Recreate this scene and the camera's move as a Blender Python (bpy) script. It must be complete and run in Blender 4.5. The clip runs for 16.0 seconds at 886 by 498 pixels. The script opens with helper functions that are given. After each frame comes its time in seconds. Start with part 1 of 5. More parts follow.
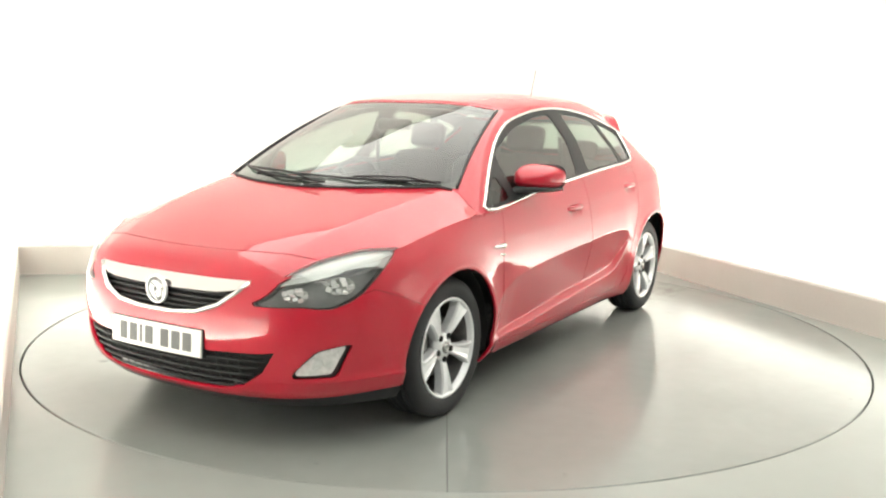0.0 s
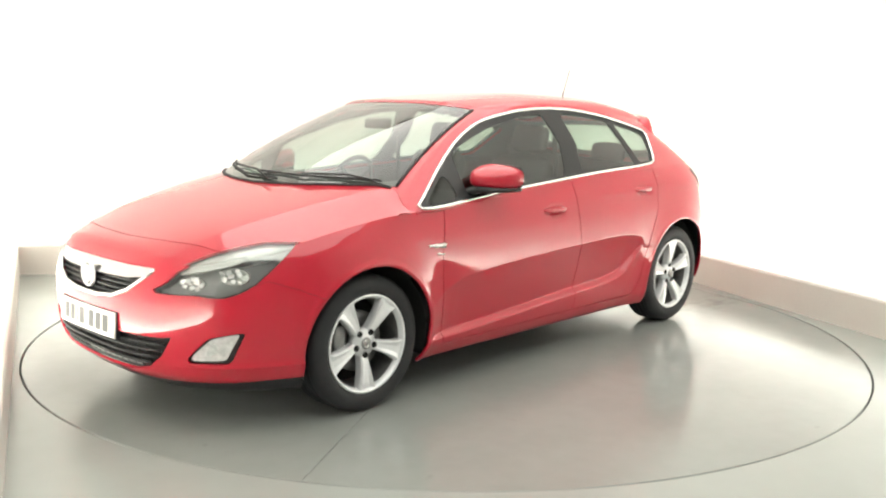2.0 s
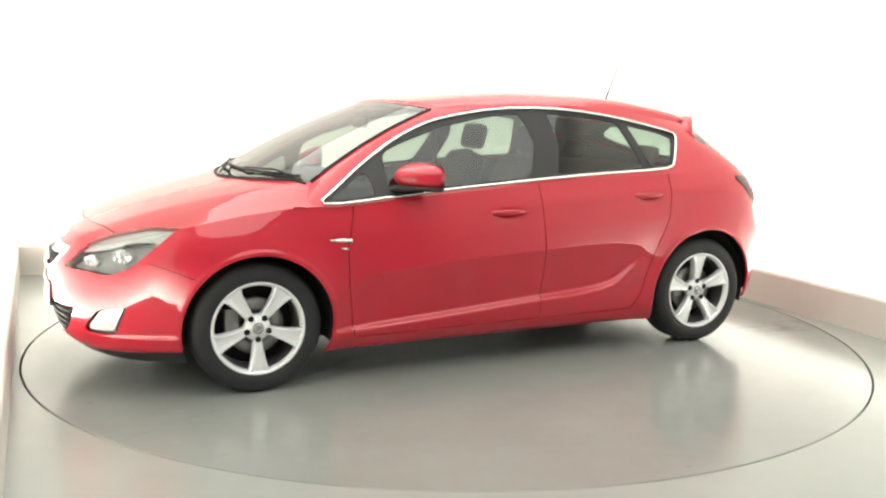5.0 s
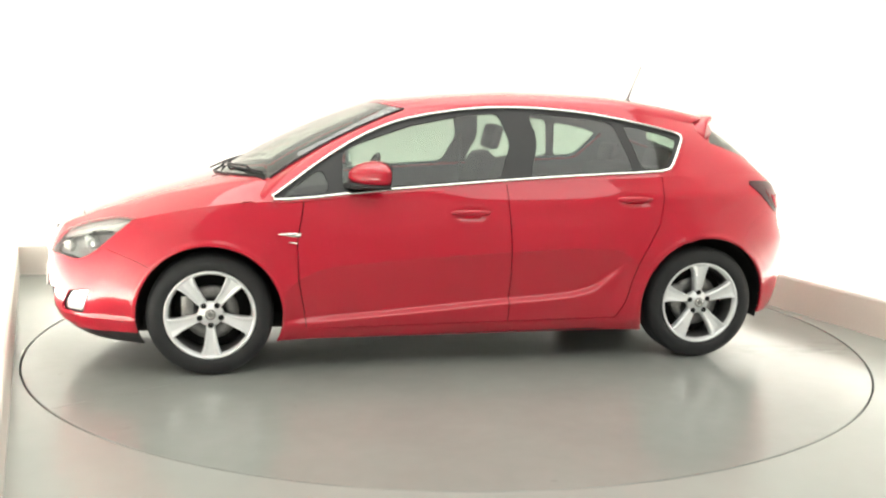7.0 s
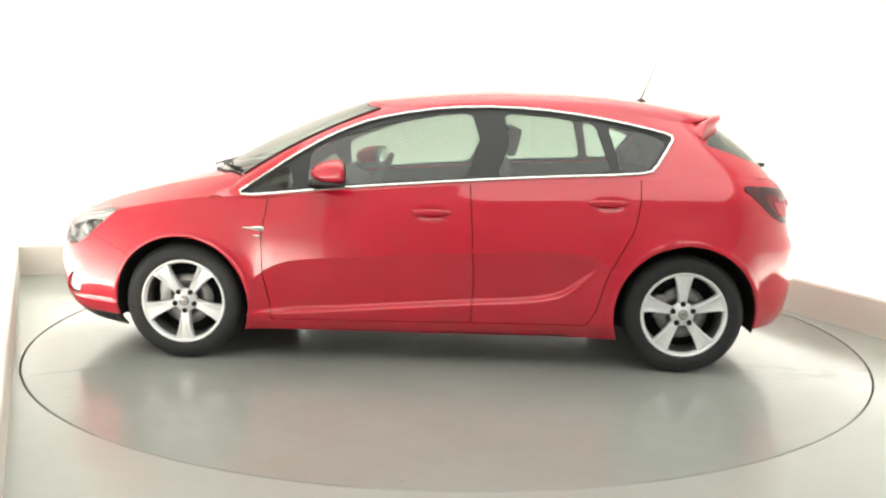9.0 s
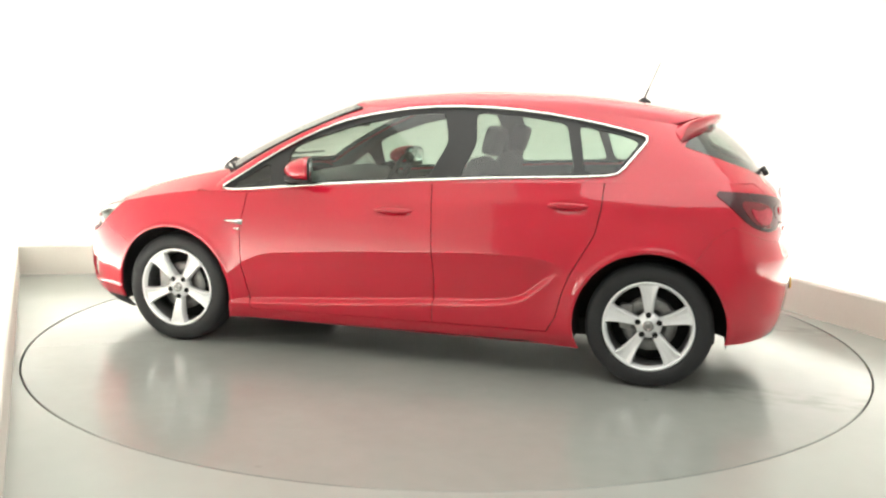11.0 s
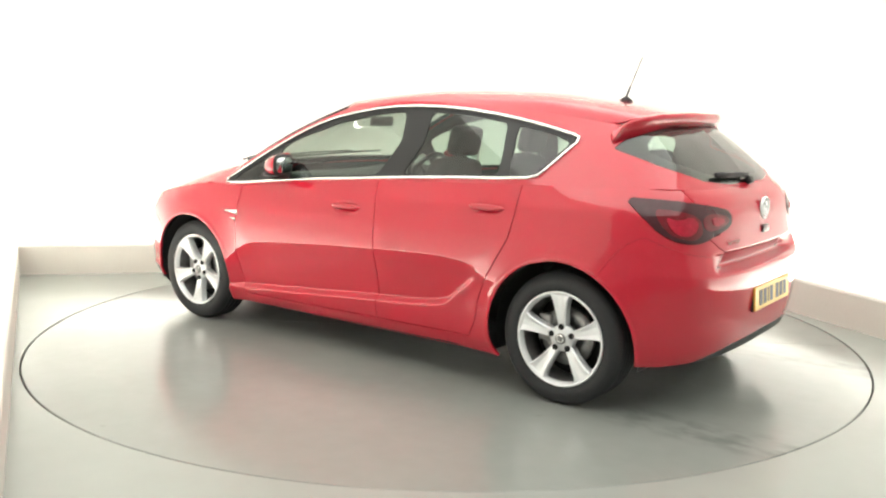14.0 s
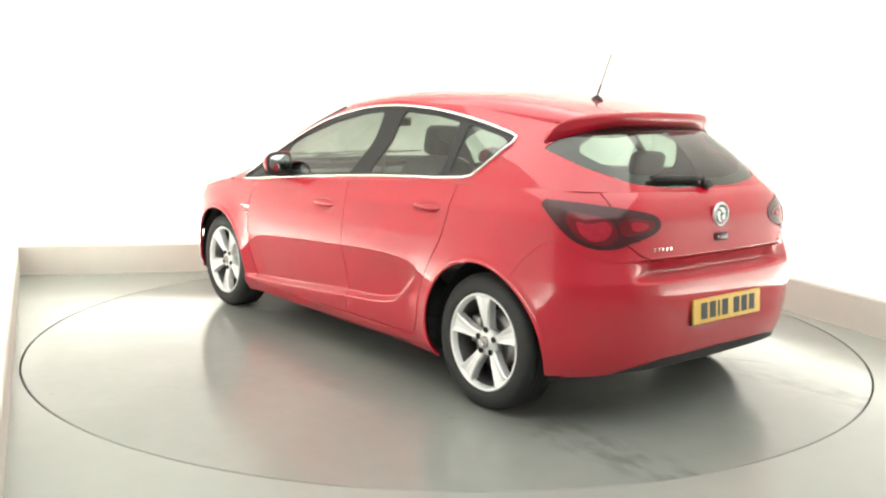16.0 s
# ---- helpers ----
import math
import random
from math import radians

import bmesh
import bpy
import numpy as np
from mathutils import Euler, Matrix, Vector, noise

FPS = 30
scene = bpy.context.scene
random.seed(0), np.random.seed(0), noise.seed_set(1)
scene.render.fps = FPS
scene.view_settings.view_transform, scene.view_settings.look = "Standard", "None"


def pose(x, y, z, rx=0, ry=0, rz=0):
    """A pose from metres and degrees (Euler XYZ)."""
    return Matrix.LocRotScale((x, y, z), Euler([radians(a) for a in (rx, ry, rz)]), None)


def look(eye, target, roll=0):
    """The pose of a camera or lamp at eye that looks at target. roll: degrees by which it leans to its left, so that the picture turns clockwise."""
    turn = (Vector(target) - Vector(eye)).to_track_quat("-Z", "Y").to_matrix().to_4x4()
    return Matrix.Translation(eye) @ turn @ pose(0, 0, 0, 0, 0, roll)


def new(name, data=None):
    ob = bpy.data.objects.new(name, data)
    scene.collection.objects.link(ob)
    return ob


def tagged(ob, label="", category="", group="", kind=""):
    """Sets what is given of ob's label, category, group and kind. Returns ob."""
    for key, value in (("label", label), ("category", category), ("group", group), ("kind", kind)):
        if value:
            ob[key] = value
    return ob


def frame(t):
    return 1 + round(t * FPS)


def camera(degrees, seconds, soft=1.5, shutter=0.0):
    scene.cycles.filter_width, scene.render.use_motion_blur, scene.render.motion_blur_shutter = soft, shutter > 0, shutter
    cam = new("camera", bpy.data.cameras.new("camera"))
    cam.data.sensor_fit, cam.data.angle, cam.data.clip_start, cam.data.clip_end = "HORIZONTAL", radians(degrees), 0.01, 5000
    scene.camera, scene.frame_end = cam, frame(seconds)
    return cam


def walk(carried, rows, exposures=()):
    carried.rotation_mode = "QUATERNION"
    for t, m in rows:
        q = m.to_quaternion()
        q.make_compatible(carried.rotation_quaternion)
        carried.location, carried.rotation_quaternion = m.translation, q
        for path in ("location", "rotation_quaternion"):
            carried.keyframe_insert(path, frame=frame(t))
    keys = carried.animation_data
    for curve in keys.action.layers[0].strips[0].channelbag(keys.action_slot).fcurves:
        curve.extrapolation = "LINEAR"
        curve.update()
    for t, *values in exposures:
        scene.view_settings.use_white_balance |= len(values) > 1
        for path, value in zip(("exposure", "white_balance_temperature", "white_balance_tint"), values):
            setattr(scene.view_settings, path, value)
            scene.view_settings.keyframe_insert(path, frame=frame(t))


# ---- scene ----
# Camera: it stands still in front of a car turntable in a white photo booth.
cam = camera(52.75, 16.0, soft=2.2)
EYE = Vector((0.0, -5.516, 1.375))
YAW, PITCH, ROLL = radians(-0.33), radians(8.93), 1.106
AIM = EYE + Vector((math.sin(YAW) * math.cos(PITCH), math.cos(YAW) * math.cos(PITCH), -math.sin(PITCH)))
walk(cam, [(0.0, look(EYE, AIM, ROLL)), (16.0, look(EYE, AIM, ROLL))])
scene.view_settings.exposure = 0.0

# ---- world and lamps ----
world = bpy.data.worlds.new("booth_world")
scene.world = world
world.use_nodes = True
world.node_tree.nodes["Background"].inputs[0].default_value = (1.0, 0.98, 0.94, 1)
world.node_tree.nodes["Background"].inputs[1].default_value = 0.25

CEILING = 4.4
# the booth's plan: back left corner, and directions along and away from the back wall
SIDE = Vector((0.372, -0.928, 0.0))
SIDE_L = Vector((0.4204, -0.9073, 0.0))
CORNER_L = Vector((-3.41, 1.459, 0.0))
CORNER_R = Vector((1.68, 2.595, 0.0))
BACK_R = (CORNER_R - CORNER_L).normalized()


def area(name, x, y, z, sx, sy, power, target, colour=(0.985, 1.0, 0.95)):
    lamp = bpy.data.lights.new(name, "AREA")
    lamp.shape, lamp.size, lamp.size_y, lamp.energy, lamp.color = "RECTANGLE", sx, sy, power, colour
    ob = new(name, lamp)
    ob.matrix_world = look((x, y, z), target)
    return ob


# unseen fill lamp over the whole ceiling, in line with the booth's walls
_mid = (CORNER_L + CORNER_R) / 2 + SIDE * 4.3
_overhead = area("overhead_fill_lamp", _mid.x, _mid.y, 4.3, 5.2, 8.8, 264, (_mid.x, _mid.y, 0))
_overhead.matrix_world = Matrix.Translation((_mid.x, _mid.y, 4.3)) @ pose(0, 0, 0, 0, 0, math.degrees(math.atan2(BACK_R.y, BACK_R.x)))


def cove_lamp(name, p, q, power, rise):
    """A strip of light in the trough at the foot of a wall, hidden behind the plinth; it shines up the wall."""
    d = (q - p).normalized()
    out = Vector((d.y, -d.x, 0))
    if out.dot(p) < 0:
        out = -out
    mid = (p + q) / 2 + out * 0.12 + Vector((0, 0, rise))
    lamp = bpy.data.lights.new(name, "AREA")
    lamp.shape, lamp.size, lamp.size_y, lamp.energy, lamp.color = "RECTANGLE", (q - p).length * 0.96, 0.10, power, (0.985, 1.0, 0.95)
    ob = new(name, lamp)
    aim = (out * 0.55 + Vector((0, 0, 1))).normalized()
    side = d
    up = aim.cross(side)
    ob.matrix_world = Matrix.Translation(mid) @ Matrix((side, up * -1, -aim)).transposed().to_4x4()
    if (ob.matrix_world.to_3x3() @ Vector((0, 0, -1))).dot(aim) < 0:
        ob.matrix_world = ob.matrix_world @ pose(0, 0, 0, 180)
    return ob


COVE = 0.32
cove_lamp("back_cove_lamp", CORNER_L, CORNER_R, 88, 0.06)
cove_lamp("side_cove_lamp", CORNER_R, CORNER_R + SIDE * 6.0, 88, 0.06)
cove_lamp("left_cove_lamp", CORNER_L, CORNER_L + SIDE_L * 5.6, 118, 0.06)


# ---- materials ----
def mat(name, base, rough=0.5, metal=0.0, coat=0.0, noise_scale=0.0, vary=0.0, bump=0.0, bump_scale=60.0, rough_vary=0.0, stretch=(1, 1, 1), emit=None):
    m = bpy.data.materials.new(name)
    m.use_nodes = True
    nt = m.node_tree
    b = nt.nodes["Principled BSDF"]
    b.inputs["Base Color"].default_value = (*base, 1)
    b.inputs["Roughness"].default_value = rough
    b.inputs["Metallic"].default_value = metal
    b.inputs["Coat Weight"].default_value = coat
    b.inputs["Coat Roughness"].default_value = 0.04
    if emit:
        b.inputs["Emission Color"].default_value = (*emit[:3], 1)
        b.inputs["Emission Strength"].default_value = emit[3]
    if vary or bump or rough_vary:
        tc = nt.nodes.new("ShaderNodeTexCoord")
        mp = nt.nodes.new("ShaderNodeMapping")
        mp.inputs["Scale"].default_value = stretch
        nt.links.new(tc.outputs["Object"], mp.inputs["Vector"])
        big = nt.nodes.new("ShaderNodeTexNoise")
        big.inputs["Scale"].default_value, big.inputs["Detail"].default_value = noise_scale, 6
        fine = nt.nodes.new("ShaderNodeTexNoise")
        fine.inputs["Scale"].default_value, fine.inputs["Detail"].default_value = bump_scale, 4
        nt.links.new(mp.outputs[0], big.inputs["Vector"])
        nt.links.new(mp.outputs[0], fine.inputs["Vector"])
        both = nt.nodes.new("ShaderNodeMath")
        both.operation = "MULTIPLY_ADD"
        both.inputs[1].default_value = 0.35
        nt.links.new(fine.outputs[0], both.inputs[0])
        nt.links.new(big.outputs[0], both.inputs[2])
        if vary:
            ramp = nt.nodes.new("ShaderNodeMapRange")
            ramp.inputs[1].default_value, ramp.inputs[2].default_value = 0.4, 1.0
            ramp.inputs[3].default_value, ramp.inputs[4].default_value = 1 - vary, 1 + vary
            mul = nt.nodes.new("ShaderNodeVectorMath")
            mul.operation = "SCALE"
            mul.inputs[0].default_value = base
            nt.links.new(both.outputs[0], ramp.inputs[0])
            nt.links.new(ramp.outputs[0], mul.inputs["Scale"])
            nt.links.new(mul.outputs[0], b.inputs["Base Color"])
        if rough_vary:
            rr = nt.nodes.new("ShaderNodeMapRange")
            rr.inputs[1].default_value, rr.inputs[2].default_value = 0.4, 1.0
            rr.inputs[3].default_value, rr.inputs[4].default_value = max(rough - rough_vary, 0.02), rough + rough_vary
            nt.links.new(both.outputs[0], rr.inputs[0])
            nt.links.new(rr.outputs[0], b.inputs["Roughness"])
        if bump:
            bp = nt.nodes.new("ShaderNodeBump")
            bp.inputs["Strength"].default_value = 0.4
            bp.inputs["Distance"].default_value = bump
            nt.links.new(fine.outputs[0], bp.inputs["Height"])
            nt.links.new(bp.outputs[0], b.inputs["Normal"])
    return m


def glass_mat(name, tint, gloss_rough=0.02, power=5.0):
    m = bpy.data.materials.new(name)
    m.use_nodes = True
    nt = m.node_tree
    nt.nodes.clear()
    out = nt.nodes.new("ShaderNodeOutputMaterial")
    tr = nt.nodes.new("ShaderNodeBsdfTransparent")
    tr.inputs[0].default_value = (*tint, 1)
    gl = nt.nodes.new("ShaderNodeBsdfGlossy")
    gl.inputs["Roughness"].default_value = gloss_rough
    lw = nt.nodes.new("ShaderNodeLayerWeight")
    lw.inputs[0].default_value = 0.5
    pw = nt.nodes.new("ShaderNodeMath")
    pw.operation = "POWER"
    pw.inputs[1].default_value = power
    fr = nt.nodes.new("ShaderNodeMath")
    fr.operation = "MULTIPLY_ADD"
    fr.inputs[1].default_value, fr.inputs[2].default_value = 0.925, 0.075
    nt.links.new(lw.outputs["Facing"], pw.inputs[0])
    nt.links.new(pw.outputs[0], fr.inputs[0])
    mx = nt.nodes.new("ShaderNodeMixShader")
    nt.links.new(fr.outputs[0], mx.inputs[0])
    nt.links.new(tr.outputs[0], mx.inputs[1])
    nt.links.new(gl.outputs[0], mx.inputs[2])
    nt.links.new(mx.outputs[0], out.inputs[0])
    return m


RED = mat("red_car_paint", (0.52, 0.007, 0.028), 0.4, 0.0, 1.0, 3.0, 0.04, 0.0)
RED.node_tree.nodes["Principled BSDF"].inputs["Specular IOR Level"].default_value = 0.08
RED.node_tree.nodes["Principled BSDF"].inputs["Coat IOR"].default_value = 1.68
WALL = mat("white_booth_fabric", (0.86, 0.85, 0.81), 0.85, noise_scale=0.7, vary=0.03, bump=0.002, bump_scale=25)
SKIRT = mat("cream_painted_plinth", (0.72, 0.685, 0.625), 0.5, noise_scale=1.5, vary=0.06, bump=0.001)
FLOOR = mat("grey_painted_floor", (0.325, 0.341, 0.318), 0.25, noise_scale=1.2, vary=0.05, bump_scale=9)
CEIL = mat("white_ceiling_paint", (0.8, 0.79, 0.76), 0.8, noise_scale=1.0, vary=0.03)
# for unseen walls added round the camera, to dim the paint's reflections
DIM_PANEL = mat("grey_reflection_panel", (0.38, 0.38, 0.37), 0.9, noise_scale=3, vary=0.2, bump=0.004, bump_scale=12)
DARK = mat("dark_plastic", (0.018, 0.018, 0.019), 0.55, noise_scale=20, vary=0.15, bump=0.0005, bump_scale=300)
PIANO = mat("satin_black_frame", (0.008, 0.009, 0.0095), 0.45, noise_scale=6, vary=0.1)
CHROME = mat("chrome", (0.82, 0.82, 0.8), 0.12, 1.0, noise_scale=8, vary=0.03, rough_vary=0.03)
RUBBER = mat("tyre_rubber", (0.018, 0.0185, 0.02), 0.66, noise_scale=12, vary=0.2, bump=0.0008, bump_scale=160)
ALLOY = mat("silver_alloy_paint", (0.84, 0.85, 0.86), 0.3, 0.3, 0.4, noise_scale=9, vary=0.05)
STEEL = mat("brake_steel", (0.30, 0.295, 0.29), 0.4, 0.8, noise_scale=30, vary=0.15)
UNDER = mat("black_underbody", (0.012, 0.012, 0.012), 0.8, noise_scale=9, vary=0.2, bump=0.001)
FABRIC = mat("dark_grey_seat_cloth", (0.055, 0.056, 0.06), 0.9, noise_scale=14, vary=0.15, bump=0.0008, bump_scale=400)
TRIM = mat("charcoal_cabin_trim", (0.05, 0.051, 0.053), 0.6, noise_scale=10, vary=0.12, bump=0.0005, bump_scale=250)
LINING = mat("pale_grey_headlining", (0.38, 0.38, 0.36), 0.9, noise_scale=8, vary=0.05, bump=0.0006, bump_scale=300)
GLASS = glass_mat("tinted_side_glass", (0.55, 0.65, 0.58), power=3.4)
# this pane's darker tint stands in for the dim cabin behind it
DIM_CABIN_GLASS = glass_mat("dim_cabin_quarter_glass", (0.25, 0.30, 0.27))
REAR_GLASS = glass_mat("tinted_rear_glass", (0.52, 0.62, 0.55), power=3.3)
SCREEN = glass_mat("windscreen_glass", (0.72, 0.80, 0.74), power=2.8)
LENS = glass_mat("clear_lamp_lens", (0.93, 0.95, 0.95))
LAMP_IN = mat("lamp_reflector", (0.88, 0.88, 0.87), 0.18, 0.45, noise_scale=45, vary=0.2, bump=0.006, bump_scale=45)
LAMP_BAND = mat("pale_lamp_band", (0.56, 0.57, 0.54), 0.25, 0.35, 0.3, noise_scale=18, vary=0.12, bump=0.0015, bump_scale=70)
LAMP_GREY = mat("lamp_housing_grey", (0.23, 0.235, 0.23), 0.3, 0.0, 0.5, noise_scale=15, vary=0.15)
TAIL = mat("red_tail_lamp", (0.17, 0.004, 0.012), 0.15, 0.0, 0.4, 14, 0.3)
TAIL_CORE = mat("bright_red_lamp_core", (0.42, 0.008, 0.03), 0.2, 0.0, 0.3, 40, 0.25, 0.002, 90)
TAIL_DARK = mat("smoked_tail_lamp", (0.06, 0.008, 0.014), 0.2, 0.0, 0.2, 14, 0.2)
PLATE_W = mat("white_plate", (0.80, 0.79, 0.74), 0.35, noise_scale=10, vary=0.03)
PLATE_Y = mat("yellow_plate", (0.80, 0.50, 0.06), 0.35, noise_scale=10, vary=0.03)
BARS = mat("grey_plate_marks", (0.17, 0.17, 0.165), 0.85, noise_scale=10, vary=0.05)
BARS_K = mat("black_plate_marks", (0.02, 0.02, 0.02), 0.5, noise_scale=10, vary=0.05)
MIRROR = mat("mirror_glass", (0.42, 0.44, 0.45), 0.03, 1.0)
# near-black colour stands for the shade in the turntable's gap and seam
GAP = mat("gap_shade", (0.015, 0.015, 0.014), 0.9, noise_scale=5, vary=0.1)


# ---- mesh helpers ----
def finish(bm, name, material, parent=None, label="", smooth=True):
    me = bpy.data.meshes.new(name)
    bm.to_mesh(me)
    bm.free()
    if smooth:
        for p in me.polygons:
            p.use_smooth = True
    me.materials.append(material)
    ob = new(name, me)
    if parent:
        ob.parent = parent
    if label:
        tagged(ob, label)
    return ob


def part(name, bm, material, parent, label="", smooth=True):
    return finish(bm, name, material, parent, label, smooth)


def part_data(name, V, F, material, parent, label="", smooth=True):
    me = bpy.data.meshes.new(name)
    me.from_pydata([tuple(v) for v in V], [], [tuple(int(i) for i in f) for f in F])
    me.update()
    if smooth:
        me.polygons.foreach_set("use_smooth", [True] * len(me.polygons))
    me.materials.append(material)
    ob = new(name, me)
    if parent:
        ob.parent = parent
    if label:
        tagged(ob, label)
    return ob


def box(sx, sy, sz, m=None, bevel=0.0, seg=2):
    bm = bmesh.new()
    bmesh.ops.create_cube(bm, size=1, matrix=Matrix.Diagonal((sx, sy, sz, 1)))
    if bevel:
        bmesh.ops.bevel(bm, geom=bm.edges[:], offset=bevel, segments=seg, affect="EDGES", profile=0.5)
    if m is not None:
        bm.transform(m)
    return bm


def lathe(profile, steps, axis="y"):
    """A body of revolution about the y axis; profile: (radius, y) pairs."""
    bm = bmesh.new()
    rings = []
    for k in range(steps):
        a = 2 * math.pi * k / steps
        rings.append([bm.verts.new((r * math.cos(a), y, r * math.sin(a))) for r, y in profile])
    for k in range(steps):
        p, q = rings[k], rings[(k + 1) % steps]
        for i in range(len(profile) - 1):
            bm.faces.new((p[i], p[i + 1], q[i + 1], q[i]))
    bmesh.ops.remove_doubles(bm, verts=bm.verts[:], dist=1e-5)
    bmesh.ops.recalc_face_normals(bm, faces=bm.faces[:])
    return bm


def tube(points, radius, steps=8, closed=False):
    """A round bar along points."""
    bm = bmesh.new()
    pts = [Vector(p) for p in points]
    n = len(pts)
    rings = []
    for i, p in enumerate(pts):
        a = pts[(i - 1) % n] if (i or closed) else p
        b = pts[(i + 1) % n] if (i < n - 1 or closed) else p
        d = (b - a).normalized()
        up = Vector((0, 0, 1)) if abs(d.z) < 0.9 else Vector((1, 0, 0))
        s = d.cross(up).normalized()
        w = s.cross(d).normalized()
        rings.append([bm.verts.new(p + radius * (math.cos(k * 2 * math.pi / steps) * s + math.sin(k * 2 * math.pi / steps) * w)) for k in range(steps)])
    for i in range(n if closed else n - 1):
        a, b = rings[i], rings[(i + 1) % n]
        for k in range(steps):
            bm.faces.new((a[k], a[(k + 1) % steps], b[(k + 1) % steps], b[k]))
    if not closed:
        bm.faces.new(rings[0][::-1])
        bm.faces.new(rings[-1])
    bmesh.ops.recalc_face_normals(bm, faces=bm.faces[:])
    return bm


def spl(x, xs, ys):
    """A smooth monotone curve through the knots."""
    xs, ys = np.asarray(xs, float), np.asarray(ys, float)
    if xs[0] > xs[-1]:
        xs, ys = xs[::-1], ys[::-1]
    x = np.clip(np.asarray(x, float), xs[0], xs[-1])
    h, d = np.diff(xs), np.diff(ys) / np.diff(xs)
    m = np.zeros_like(ys)
    m[0], m[-1] = d[0], d[-1]
    for i in range(1, len(xs) - 1):
        if d[i - 1] * d[i] > 0:
            w1, w2 = 2 * h[i] + h[i - 1], h[i] + 2 * h[i - 1]
            m[i] = (w1 + w2) / (w1 / d[i - 1] + w2 / d[i])
    i = np.clip(np.searchsorted(xs, x) - 1, 0, len(xs) - 2)
    t = (x - xs[i]) / h[i]
    return ((1 + 2 * t) * (1 - t) ** 2 * ys[i] + t * (1 - t) ** 2 * h[i] * m[i] + t * t * (3 - 2 * t) * ys[i + 1] + t * t * (t - 1) * h[i] * m[i + 1])


def cat(u, rows):
    """A smooth curve through evenly spaced control points."""
    P = np.asarray(rows, float)
    k = np.arange(len(P))
    m = np.gradient(P, axis=0)
    u = np.clip(np.asarray(u, float), 0, len(P) - 1)
    i = np.clip(np.floor(u).astype(int), 0, len(P) - 2)
    t = (u - i)[..., None]
    return ((1 + 2 * t) * (1 - t) ** 2 * P[i] + t * (1 - t) ** 2 * m[i] + t * t * (3 - 2 * t) * P[i + 1] + t * t * (t - 1) * m[i + 1])


def inside(a, b, poly):
    """Distance into a closed outline, positive inside, for points (a, b)."""
    P = np.asarray(poly, float)
    Q = np.roll(P, -1, axis=0)
    best = np.full(a.shape, 1e9)
    odd = np.zeros(a.shape, bool)
    for (x0, y0), (x1, y1) in zip(P, Q):
        dx, dy = x1 - x0, y1 - y0
        t = np.clip(((a - x0) * dx + (b - y0) * dy) / (dx * dx + dy * dy + 1e-12), 0, 1)
        best = np.minimum(best, np.hypot(a - x0 - t * dx, b - y0 - t * dy))
        if y0 != y1:
            hit = ((y0 > b) != (y1 > b)) & (a < dx * (b - y0) / (y1 - y0 + 1e-15) + x0)
            odd ^= hit
    return np.where(odd, best, -best)


def rounded(poly, n=3):
    """An outline with its corners cut round."""
    P = [Vector((x, y)) for x, y in poly]
    for _ in range(n):
        out = []
        for i, p in enumerate(P):
            q = P[(i + 1) % len(P)]
            out += [p.lerp(q, 0.25), p.lerp(q, 0.75)]
        P = out
    return [(p.x, p.y) for p in P]


def soft(poly, d=0.02):
    """An outline with its corners rounded within d."""
    P = [Vector(p) for p in poly]
    out = []
    for i, p in enumerate(P):
        a, c = P[i - 1], P[(i + 1) % len(P)]
        u = p + (a - p) * min(d / (a - p).length, 0.45)
        w = p + (c - p) * min(d / (c - p).length, 0.45)
        out += [u, (u + w + p * 2) / 4, w]
    return [(p.x, p.y) for p in out]


